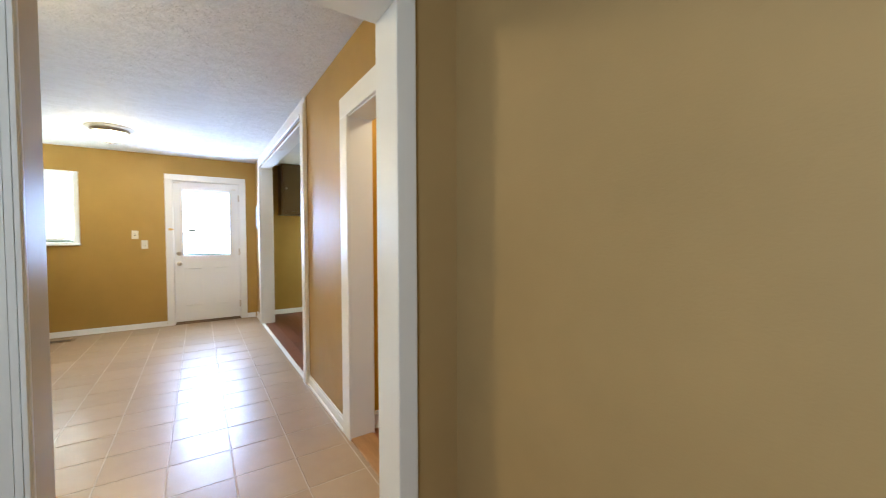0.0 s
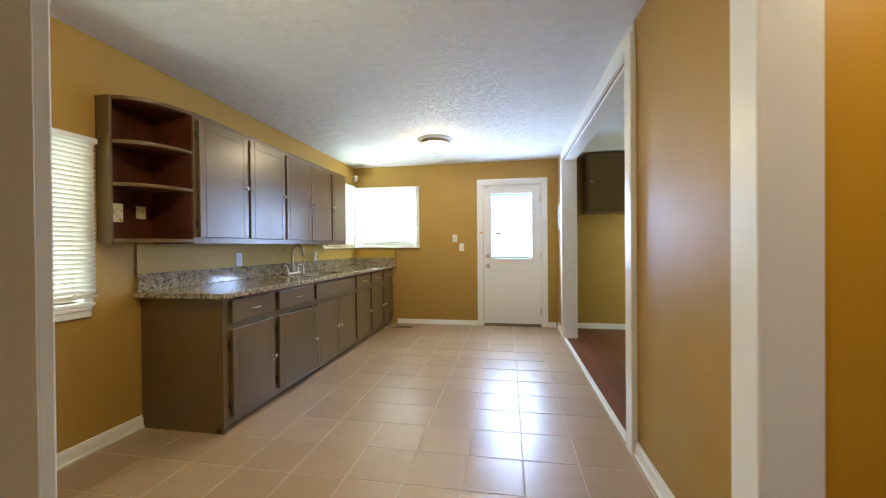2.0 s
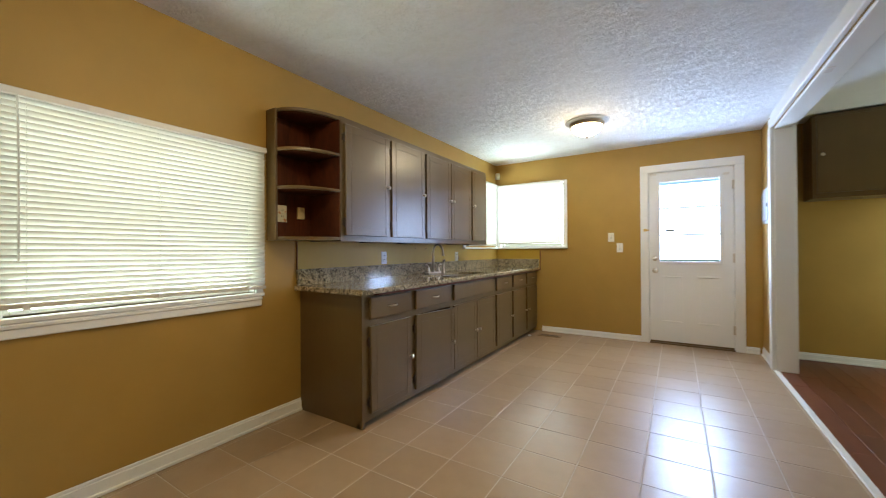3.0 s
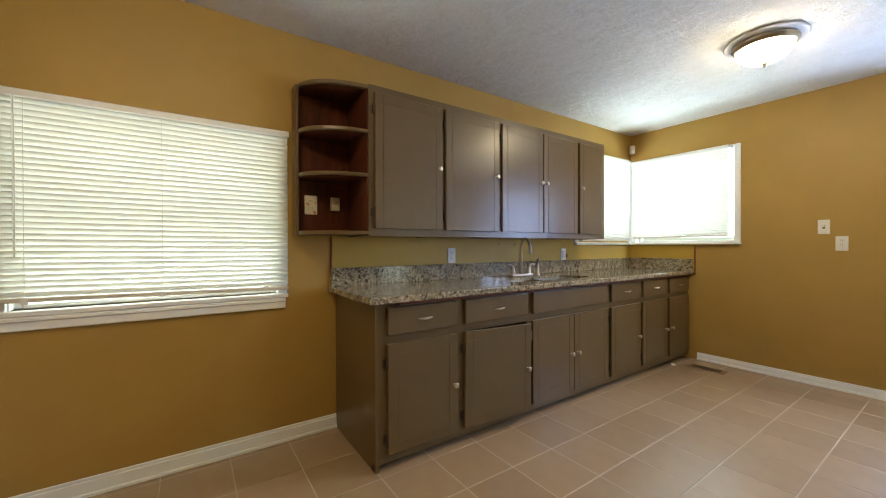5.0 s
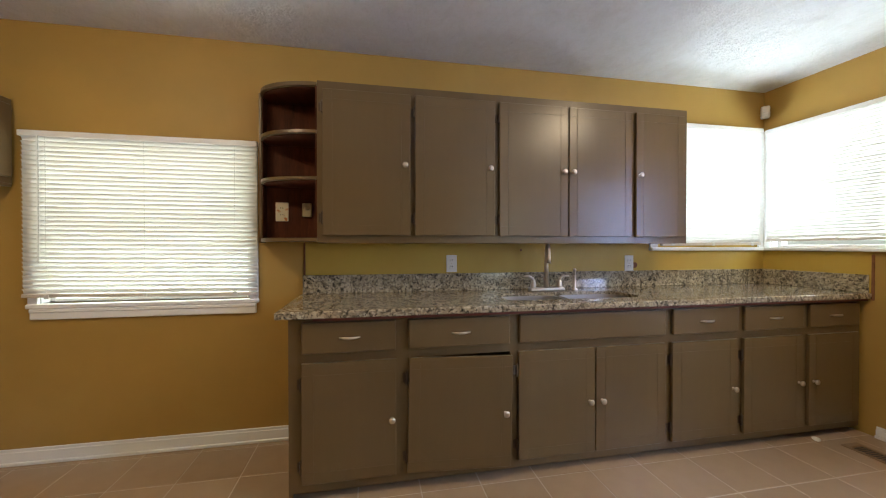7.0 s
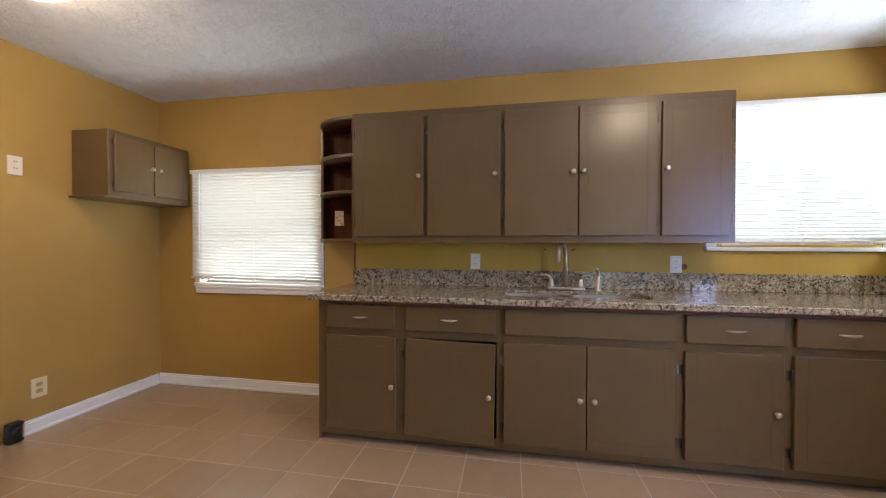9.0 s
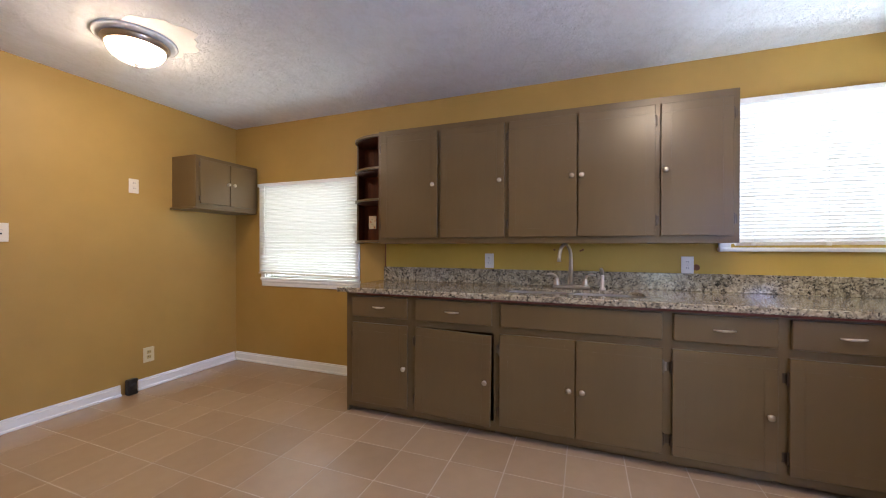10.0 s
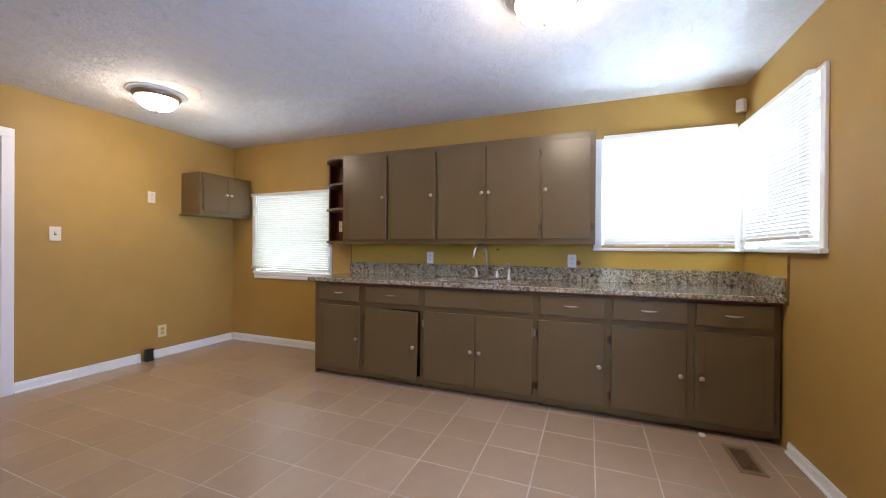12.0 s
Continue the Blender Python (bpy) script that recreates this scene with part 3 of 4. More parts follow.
for a, b in ((-0.195, 0.03), (0.17, 0.395)):
    bm = bmesh.new()
    for x0, x1, z0, z1 in ((a + 0.012, b - 0.012, 0.268, 0.284), (a + 0.012, b - 0.012, 0.809, 0.825)):
        box(bm, x0, x1, DY - 0.013, DY + 0.002, z0, z1, 0.004)
    for x0, x1 in ((a, a + 0.03), (b - 0.03, b)):
        box(bm, x0, x1, DY - 0.0012, DY + 0.002, 0.268, 0.825, 0.001)
    part("panel", bm, door_white, door)
into = pose(0, 0, 0, 90, 0, 0)
part("knob", turned([(0.0, 0.062), (0.018, 0.060), (0.026, 0.050), (0.027, 0.040), (0.020, 0.028), (0.011, 0.022), (0.011, 0.008), (0.030, 0.006), (0.032, 0.0)],
                    Matrix.Translation((-0.255, DY, 0.888)) @ into), nickel, door, "brushed nickel door knob", True)
part("deadbolt", turned([(0.0, 0.022), (0.012, 0.022), (0.022, 0.016), (0.030, 0.008), (0.031, 0.0)], Matrix.Translation((-0.255, DY, 1.034)) @ into), nickel, door, "brushed nickel deadbolt", True)
for z in (0.235, 1.045, 1.87):
    part("hinge", boxed(0.503, 0.529, DY - 0.026, DY - 0.002, z - 0.05, z + 0.05, bevel=0.004), nickel, door)
part("contact_sensor", boxed(-0.305, -0.235, DY - 0.016, DY, 2.050, 2.075, bevel=0.004), plastic_white, door)
part("contact_magnet", boxed(0.42, 0.475, DY - 0.014, DY, 1.988, 2.016, bevel=0.004), plastic_white, door)
part("sticker", boxed(-0.145, -0.045, DY + 0.014, DY + 0.0165, 1.36, 1.388), plastic_grey, door, "small grey sticker on the glass")
part("door_sweep", boxed(DX0 + 0.004, DX1 - 0.004, DY - 0.006, DY + 0.02, 0.018, 0.036, bevel=0.003), bronze, door)
latch = thing("door_guard_latch", (-0.345, NORTH - 0.02, 1.386), "brass door guard screwed to the door casing", "latch")
part("latch_plate", boxed(-0.375, -0.335, NORTH - 0.022, NORTH - 0.018, 1.370, 1.402, bevel=0.001), brass, latch)
part("latch_arm", boxed(-0.368, -0.312, NORTH - 0.036, NORTH - 0.022, 1.379, 1.393, bevel=0.004), brass, latch)


# ---- cabinets ----
def grooved(y0, y1, z0, z1, x0, x1, side, rail_top, rail_low, cut=0.003, deep=0.0016):
    """A cabinet door facing +x, in one skin, with lines cut into it near its edges."""
    def bands(a, b, lines):
        out = [(a, 0.0)]
        for v in lines:
            out += [(v - cut / 2, 1.0), (v + cut / 2, 0.0)]
        return out + [(b, 0.0)]

    ys, zs = bands(y0, y1, (y0 + side, y1 - side)), bands(z0, z1, (z0 + rail_low, z1 - rail_top))
    ny, nz = len(ys) - 1, len(zs) - 1

    def level(i, k):
        if not (0 <= i < ny and 0 <= k < nz):
            return x0
        return x1 - deep * max(ys[i][1], zs[k][1])

    bm, made = bmesh.new(), {}

    def v(x, y, z):
        key = (round(x, 5), round(y, 5), round(z, 5))
        if key not in made:
            made[key] = bm.verts.new((x, y, z))
        return made[key]

    for i in range(ny):
        for k in range(nz):
            a, b, c, d = ys[i][0], ys[i + 1][0], zs[k][0], zs[k + 1][0]
            h = level(i, k)
            bm.faces.new((v(h, a, c), v(h, b, c), v(h, b, d), v(h, a, d)))
            bm.faces.new((v(x0, a, c), v(x0, a, d), v(x0, b, d), v(x0, b, c)))
            for di, dk, (p, q) in ((-1, 0, ((a, c), (a, d))), (1, 0, ((b, c), (b, d))), (0, -1, ((a, c), (b, c))), (0, 1, ((a, d), (b, d)))):
                o = level(i + di, k + dk)
                if o < h:
                    bm.faces.new((v(h, *p), v(h, *q), v(o, *q), v(o, *p)))
    bmesh.ops.recalc_face_normals(bm, faces=bm.faces)
    rim = [e for e in bm.edges if all(abs(w.co.x - x1) < 1e-5 for w in e.verts)
           and (all(abs(w.co.y - y0) < 1e-5 for w in e.verts) or all(abs(w.co.y - y1) < 1e-5 for w in e.verts)
                or all(abs(w.co.z - z0) < 1e-5 for w in e.verts) or all(abs(w.co.z - z1) < 1e-5 for w in e.verts))]
    bmesh.ops.bevel(bm, geom=rim, offset=0.002, segments=1, affect="EDGES")
    return bm


def knob_at(at, parent, facing=None):
    m = Matrix.Translation(at) @ (facing or pose(0, 0, 0, 0, 90, 0))
    return part("knob", turned([(0.0, 0.030), (0.008, 0.0295), (0.0150, 0.026), (0.0165, 0.022), (0.013, 0.017), (0.0065, 0.012), (0.0055, 0.004), (0.009, 0.0)], m, 16),
                nickel, parent, "round brushed nickel knob", True)


def hinge_at(x, y, z, parent, mat, hand):
    """A surface hinge: a leaf on the frame, a knuckle, a tongue on the door's edge."""
    bm = boxed(x, x + 0.003, y - hand * 0.019, y, z - 0.024, z + 0.024, bevel=0.0015)
    bm2 = tube([(x + 0.011, y, z - 0.036), (x + 0.011, y, z - 0.031), (x + 0.011, y, z - 0.029), (x + 0.011, y, z + 0.029), (x + 0.011, y, z + 0.031), (x + 0.011, y, z + 0.036)], 0.0075, 8, [0.002, 0.004, 0.0075, 0.0075, 0.004, 0.002])
    me = bpy.data.meshes.new("knuckle")
    bm2.to_mesh(me)
    bm2.free()
    bm.from_mesh(me)
    bpy.data.meshes.remove(me)
    box(bm, x + 0.005, x + 0.018, y, y + hand * 0.004, z - 0.020, z + 0.020, 0.001)
    return part("hinge", bm, mat, parent, "small aged metal hinge")


BX, CX = -1.742, WEST + 0.002          # face of the frame, back of the run
BASE_TOP, FRONT = 0.870, 0.023
cuts = [3.185, 3.712, 4.295, 5.228, 5.722, 6.208, 6.674]
doors = [[(3.246, 3.684, 1, 0)], [(3.741, 4.268, 1, 0)], [(4.320, 4.761, 1, 1), (4.767, 5.204, -1, 1)], [(5.250, 5.698, 1, 0)],
         [(5.743, 6.187, 1, 0)], [(6.233, 6.640, -1, 0)]]
drawers = [(3.246, 3.684), (3.747, 4.271), (4.326, 5.203), (5.255, 5.700), (5.750, 6.192), (6.238, 6.640)]
words = ["taupe painted base cabinet at the end of the run", "taupe painted base cabinet with a sagging door ajar", "taupe painted sink cabinet with two doors",
         "taupe painted base cabinet with drawer beside the sink", "taupe painted base cabinet with drawer and door", "taupe painted base cabinet against the back wall"]
for i in range(6):
    y0, y1 = cuts[i], cuts[i + 1]
    unit = thing("base_cabinet", (BX, (y0 + y1) / 2, 0), words[i], "kitchen cabinet", "kitchen base cabinets")
    dl, dr = drawers[i]
    holes = [(dl + 0.012, dr - 0.012, 0.712, 0.835)] + [(a + 0.012, b + (0.013 if i == 1 else -0.012), 0.10, 0.654 if i == 1 else 0.645) for a, b, h, g in doors[i]]
    bm = pierced("y", BX - 0.019, BX, y0, y1, 0.040, BASE_TOP, holes)
    part("face_frame", bm, cabinet_mat, unit)
    bm = bmesh.new()
    for a, b in ((y0, y0 + 0.014), (y1 - 0.014, y1)):
        box(bm, CX, BX - 0.019, a, b, 0 if (i == 0 and a == y0) else 0.042, BASE_TOP, 0.001)
    box(bm, CX, BX - 0.019, y0 + 0.014, y1 - 0.014, 0.05, 0.066)
    box(bm, CX, CX + 0.006, y0 + 0.014, y1 - 0.014, 0.066, BASE_TOP)
    part("carcass", bm, cabinet_mat, unit)
    part("toe_board", boxed(BX - 0.075, BX - 0.06, y0 + 0.016, y1 - 0.016, 0, 0.05), cabinet_mat, unit)
    if i == 0:
        part("end_foot", boxed(BX - 0.05, BX, y0, y0 + 0.02, 0, 0.040, bevel=0.001), cabinet_mat, unit)
    dw = part("drawer_front", boxed(BX + 0.003, BX + FRONT, dl, dr, 0.700, 0.845, bevel=0.005, segments=2), cabinet_mat, unit)
    if i != 2:
        c = (dl + dr) / 2
        arc = [(BX + FRONT + 0.004 + 0.019 * math.sin(math.pi * k / 10), c - 0.048 + 0.0096 * k, 0.772) for k in range(11)]
        part("handle", tube(arc, 0.005, 8, [0.0035 + 0.0035 * math.sin(math.pi * k / 10) for k in range(11)]), nickel, dw, "arched nickel drawer pull", True)
    for a, b, hand, two in doors[i]:
        bm = grooved(a, b, 0.088, 0.655, BX + 0.004, BX + FRONT, 0.055, 0.055, 0.055, 0.0022, 0.001)
        fix = Matrix.Identity(4)
        if i == 1:
            hub = Matrix.Translation((BX, a, 0.10))
            fix = hub @ pose(0, 0, 0, -0.95, 0, -3.0) @ hub.inverted()
        bm.transform(fix)
        leaf = part("door", bm, cabinet_mat, unit)
        ky = b - 0.034 if hand > 0 else a + 0.034
        if i == 0:
            ky = b - 0.02
        knob_at(fix @ Vector((BX + FRONT, ky, 0.365)), leaf)
        hy = a - 0.004 if hand > 0 else b + 0.004
        for z in (0.165, 0.555):
            hinge_at(BX, hy, z, leaf, worn_nickel if two and z > 0.3 else old_nickel, hand)

# worktop with a cut-out for the sink
TOP, LOW = 0.905, 0.870
SY0, SY1, SX0, SX1 = 4.315, 5.155, -2.135, -1.835
top = thing("worktop", (-2.0, 4.9, LOW), "speckled beige and black granite worktop with backsplash", "worktop")


def slab_with_hole():
    bm = bmesh.new()
    def ring(z, grow):
        out = [(CX, 3.14 - grow), (-1.692 + grow, 3.14 - grow), (-1.692 + grow, NORTH - 0.006), (CX, NORTH - 0.006)]
        hole, r = [], 0.07
        for cx, cy, a0 in ((SX1 - r, SY1 - r, 0), (SX0 + r, SY1 - r, 90), (SX0 + r, SY0 + r, 180), (SX1 - r, SY0 + r, 270)):
            for k in range(6):
                a = radians(a0 + 18 * k)
                hole.append((cx + r * math.cos(a), cy + r * math.sin(a)))
        return [bm.verts.new((x, y, z)) for x, y in out], [bm.verts.new((x, y, z)) for x, y in hole]
    levels = [ring(LOW, 0.0), ring(LOW + 0.004, 0.004), ring(TOP - 0.005, 0.004), ring(TOP, -0.001)]
    for (o0, h0), (o1, h1) in zip(levels, levels[1:]):
        for a, b in ((o0, o1), (h0, h1)):
            for i in range(len(a)):
                j = (i + 1) % len(a)
                bm.faces.new((a[i], a[j], b[j], b[i]))
    for o, h in (levels[0], levels[-1]):
        # corners of the hole run from +x+y round; the slab's outer corners: 0 (-x,-y), 1 (+x,-y), 2 (+x,+y), 3 (-x,+y)
        for corner, start in ((2, 0), (3, 6), (0, 12), (1, 18)):
            for k in range(5):
                bm.faces.new((o[corner], h[start + k], h[start + k + 1]))
        for c0, c1, k in ((2, 3, 5), (3, 0, 11), (0, 1, 17), (1, 2, 23)):
            bm.faces.new((o[c0], h[k], h[(k + 1) % 24], o[c1]))
    bmesh.ops.recalc_face_normals(bm, faces=bm.faces)
    return bm


part("slab", slab_with_hole(), granite_mat, top)
part("backsplash", boxed(CX + 0.003, CX + 0.024, 3.15, NORTH - 0.008, TOP, 1.022, bevel=0.002), granite_mat, top)
part("side_splash", boxed(CX + 0.024, -1.70, NORTH - 0.028, NORTH - 0.008, TOP, 1.022, bevel=0.002), granite_mat, top)
setting("trim_worktop_base", boxed(BX, -1.697, 3.30, NORTH - 0.02, 0.858, LOW, bevel=0.001), red_edge, "red brown bare wood strip under the worktop", "trim")

# sink and tap
sink = thing("sink", (-1.985, 4.735, 0.72), "stainless steel double bowl sink under the worktop", "sink")


def bowl(y0, y1):
    bm = bmesh.new()
    rings = []
    for inset, z in ((0.003, TOP - 0.020), (0.004, LOW - 0.004), (0.012, 0.74), (0.03, 0.715), (0.07, 0.708)):
        r, ring = 0.07, []
        for cx, cy, a0 in ((SX1 - r, y1 - r, 0), (SX0 + r, y1 - r, 90), (SX0 + r, y0 + r, 180), (SX1 - r, y0 + r, 270)):
            for k in range(6):
                a = radians(a0 + 18 * k)
                rr = max(r - inset, 0.01)
                ring.append(bm.verts.new((cx + rr * math.cos(a), cy + rr * math.sin(a), z)))
        rings.append(ring)
    for a, b in zip(rings, rings[1:]):
        for i in range(24):
            bm.faces.new((a[i], a[(i + 1) % 24], b[(i + 1) % 24], b[i]))
    bm.faces.new(rings[-1])
    bmesh.ops.recalc_face_normals(bm, faces=bm.faces)
    bmesh.ops.reverse_faces(bm, faces=bm.faces)
    return bm


for a, b in ((SY0, 4.716), (4.739, SY1)):
    basin = part("bowl", bowl(a, b), steel, sink, "", True)
    part("drain", turned([(0.0, 0.002), (0.028, 0.002), (0.042, 0.005), (0.044, 0.0)], Matrix.Translation((-1.985, (a + b) / 2, 0.708)), 20), nickel, basin, "", True)
part("divider", boxed(SX0 + 0.005, SX1 - 0.005, 4.711, 4.744, 0.80, TOP - 0.022, bevel=0.008, segments=2), steel, sink)
tap = thing("kitchen_tap", (-2.215, 4.722, TOP), "brushed nickel gooseneck tap with two levers", "tap")
part("base_plate", boxed(-2.245, -2.187, 4.600, 4.845, TOP, TOP + 0.022, bevel=0.008, segments=3), nickel, tap)
pts = [(-2.215, 4.722, TOP + 0.02), (-2.215, 4.722, 1.09)]
for k in range(13):
    a = math.pi * (1 - k / 12 * 0.97)
    pts.append((-2.215 + 0.084 * (1 + math.cos(a)), 4.722 - 0.034 * (1 + math.cos(a)), 1.122 + 0.092 * math.sin(a)))
pts.append((pts[-1][0] + 0.003, pts[-1][1] - 0.002, 1.098))
spout = part("spout", tube(pts, 0.011, 14, [0.017, 0.013] + [0.0115] * 13 + [0.0135]), nickel, tap, "", True)
for s in (-1, 1):
    y = 4.722 + s * 0.094
    lever = part("lever", turned([(0.021, 0.0), (0.019, 0.022), (0.015, 0.042), (0.013, 0.052), (0.0, 0.056)], Matrix.Translation((-2.215, y, TOP + 0.02)), 18), nickel, tap, "", True)
    path = [(-2.215, y, TOP + 0.06), (-2.213, y + s * 0.008, TOP + 0.085), (-2.211, y + s * 0.032, TOP + 0.100), (-2.208, y + s * 0.068, TOP + 0.098)]
    part("handle", tube(path, 0.008, 10, [0.011, 0.0095, 0.008, 0.006]), nickel, lever, "", True)
spray = thing("side_sprayer", (-2.215, 4.928, TOP), "brushed nickel side sprayer beside the tap", "tap")
part("sprayer_base", turned([(0.021, 0.0), (0.020, 0.010), (0.012, 0.018), (0.0105, 0.09), (0.010, 0.10), (0.0, 0.102)], Matrix.Translation((-2.215, 4.928, TOP)), 18), nickel, spray, "", True)
part("spray_head", tube([(-2.217, 4.928, TOP + 0.098), (-2.213, 4.926, TOP + 0.128), (-2.196, 4.919, TOP + 0.140), (-2.186, 4.915, TOP + 0.136)], 0.010, 12, [0.010, 0.0115, 0.011, 0.009]), nickel, spray, "", True)

# wall cabinets
UX, UZ0, UZ1 = -2.032, 1.222, 2.108
ucuts = [3.278, 3.800, 4.303, 5.226, 5.638]
udoors = [[(3.309, 3.786, 1)], [(3.814, 4.288, 1)], [(4.319, 4.763, 1), (4.771, 5.211, -1)], [(5.241, 5.604, -1)]]
uwords = ["taupe painted wall cabinet beside the open shelf", "taupe painted wall cabinet with one grooved door", "taupe painted double wall cabinet above the sink", "taupe painted wall cabinet beside the corner window"]
for i in range(4):
    y0, y1 = ucuts[i], ucuts[i + 1]
    unit = thing("wall_cabinet", (UX, (y0 + y1) / 2, UZ0), uwords[i], "kitchen cabinet", "kitchen wall cabinets")
    part("face_frame", pierced("y", UX - 0.019, UX, y0, y1, UZ0, UZ1, [(a + 0.012, b - 0.012, 1.28, 2.045) for a, b, h in udoors[i]]), cabinet_mat, unit)
    bm = bmesh.new()
    for a, b in ((y0, y0 + 0.014), (y1 - 0.014, y1)):
        box(bm, CX, UX - 0.019, a, b, UZ0, UZ1)
    box(bm, CX, UX - 0.019, y0 + 0.014, y1 - 0.014, UZ0 + 0.012, UZ0 + 0.028)
    box(bm, CX, UX - 0.019, y0 + 0.014, y1 - 0.014, UZ1 - 0.016, UZ1)
    box(bm, CX, CX + 0.006, y0 + 0.014, y1 - 0.014, UZ0 + 0.028, UZ1 - 0.016)
    part("carcass", bm, cabinet_mat, unit)
    for a, b, hand in udoors[i]:
        leaf = part("door", grooved(a, b, 1.265, 2.060, UX + 0.004, UX + FRONT, 0.052, 0.055, 0.055), cabinet_mat, unit)
        knob_at((UX + FRONT, b - 0.030 if hand > 0 else a + 0.022, 1.660), leaf)
        hy = a - 0.004 if hand > 0 else b + 0.004
        for z in (1.36, 1.965):
            hinge_at(UX, hy, z, leaf, old_nickel, hand)

# open shelf with bowed fronts
shelf = thing("corner_shelf", (WEST, 3.10, UZ0), "open taupe end shelf with bowed shelves and dark inside", "shelf")


def bow(inset):
    pts = [(WEST + 0.012, 2.925 + 0.012), (WEST + 0.012, 3.276)]
    for k in range(15):
        a = math.pi / 2 * k / 14
        pts.append((-2.255 + (0.223 - inset) * math.cos(a), 3.276 - (0.339 - 0.0) * math.sin(a)))
    return pts


for z, d in ((UZ0 + 0.008, 0.020), (1.568, 0.018), (1.822, 0.018), (UZ1 - 0.028, 0.020)):
    part("shelf_board", prism(bow(0.0), z, z + d), cabinet_mat, shelf)
part("end_panel", boxed(WEST + 0.012, -2.255, 2.922, 2.938, UZ0 + 0.002, UZ1 - 0.006, bevel=0.002), cabinet_mat, shelf)
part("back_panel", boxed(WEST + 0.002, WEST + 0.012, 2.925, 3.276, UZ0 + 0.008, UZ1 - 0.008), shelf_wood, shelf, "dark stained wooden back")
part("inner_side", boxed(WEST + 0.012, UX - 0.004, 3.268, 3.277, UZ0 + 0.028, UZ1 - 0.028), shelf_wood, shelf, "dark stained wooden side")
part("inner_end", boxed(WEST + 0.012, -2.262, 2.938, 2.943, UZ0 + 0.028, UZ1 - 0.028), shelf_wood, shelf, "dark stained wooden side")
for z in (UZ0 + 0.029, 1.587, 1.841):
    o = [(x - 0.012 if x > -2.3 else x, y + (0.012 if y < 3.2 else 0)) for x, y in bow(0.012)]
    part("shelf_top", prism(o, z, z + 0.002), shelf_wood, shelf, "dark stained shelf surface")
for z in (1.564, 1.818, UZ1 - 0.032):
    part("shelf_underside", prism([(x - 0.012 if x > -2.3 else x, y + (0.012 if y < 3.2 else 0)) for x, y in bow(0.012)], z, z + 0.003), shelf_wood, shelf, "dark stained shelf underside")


def hung_cabinet(name, label, x0, x1, y0, y1, z0, z1, facing, split, hinge_side, ledge=0.0):
    """A small box cabinet on a wall; its doors look along +y or -y."""
    c = thing(name, ((x0 + x1) / 2, y0 if facing > 0 else y1, z0), label, "kitchen cabinet")
    front = y1 if facing > 0 else y0
    part("carcass", boxed(x0, x1, y0, y1, z0 + 0.012, z1, bevel=0.002), cabinet_mat, c)
    part("base_board", boxed(x0 - (ledge if hinge_side < 0 else 0), x1 + (ledge if hinge_side > 0 else 0), y0, y1, z0 - 0.004, z0 + 0.012, bevel=0.002), cabinet_mat, c)
    for a, b, knob_x in split:
        yy = sorted((front, front + facing * 0.018))
        bm = boxed(a, b, yy[0], yy[1], z0 + 0.045, z1 - 0.035, bevel=0.003)
        leaf = part("door", bm, cabinet_mat, c)
        knob_at((knob_x, front + facing * 0.018, (z0 + z1) / 2 + 0.01), leaf, pose(0, 0, 0, -90 * facing, 0, 0))
        hx = b if knob_x < (a + b) / 2 else a
        for z in (z0 + 0.09, z1 - 0.08):
            part("hinge", boxed(hx - 0.006, hx + 0.008, min(front, front + facing * 0.014), max(front, front + facing * 0.014), z - 0.022, z + 0.022, bevel=0.002), old_nickel, leaf)
    return c


hung_cabinet("wall_cabinet", "small taupe wall cabinet with two doors in the corner", -2.345, -1.702, SOUTH + 0.001, 1.652, 1.532, 2.0, 1,
             [(-2.325, -2.030, -2.058), (-2.024, -1.735, -1.998)], 1, 0.022)
hung_cabinet("wall_cabinet", "taupe wall cabinet hung in the dining room", 1.085, 2.0, 6.37, NORTH - 0.001, 1.63, 2.425, -1,
             [(1.115, 1.655, 1.15), (1.662, 1.97, 1.93)], -1)


# ---- lamps ----
rim_metal = material("bronzed_nickel", (0.40, 0.33, 0.25), 0.32, 1.0)


def ceiling_lamp(x, y, lit):
    f = thing("ceiling_lamp", (x, y, CEIL), "lit flush ceiling lamp with frosted dome and nickel rim", "ceiling lamp", "ceiling lamps")
    m = Matrix.Translation((x, y, CEIL))
    part("ceiling_ring", turned([(0.0, 0.0), (0.205, 0.0), (0.208, -0.008), (0.196, -0.014), (0.188, -0.010), (0.176, -0.020), (0.164, -0.016), (0.150, -0.024), (0.0, -0.024)], m, 48), plaster_white, f, "white moulded ring", True)
    part("rim", turned([(0.150, -0.020), (0.166, -0.024), (0.168, -0.032), (0.158, -0.044), (0.156, -0.050), (0.149, -0.058), (0.141, -0.054), (0.141, -0.020)], m, 48), rim_metal, f, "", True)
    dome = [(0.142, -0.046)] + [(0.142 * math.cos(a), -0.050 - 0.094 * math.sin(a)) for a in (math.pi / 2 * k / 12 for k in range(1, 13))]
    part("shade", turned(dome, m, 40), lit, f, "glowing frosted glass dome", True)
    part("finial", turned([(0.0, -0.140), (0.016, -0.143), (0.018, -0.150), (0.009, -0.155), (0.012, -0.164), (0.0, -0.174)], m, 16), nickel, f, "", True)
    return f


ceiling_lamp(-0.885, 2.285, lamp_glass)
ceiling_lamp(-0.785, 5.385, lamp_glass)
ceiling_lamp(1.45, 1.80, weak_lamp_glass)


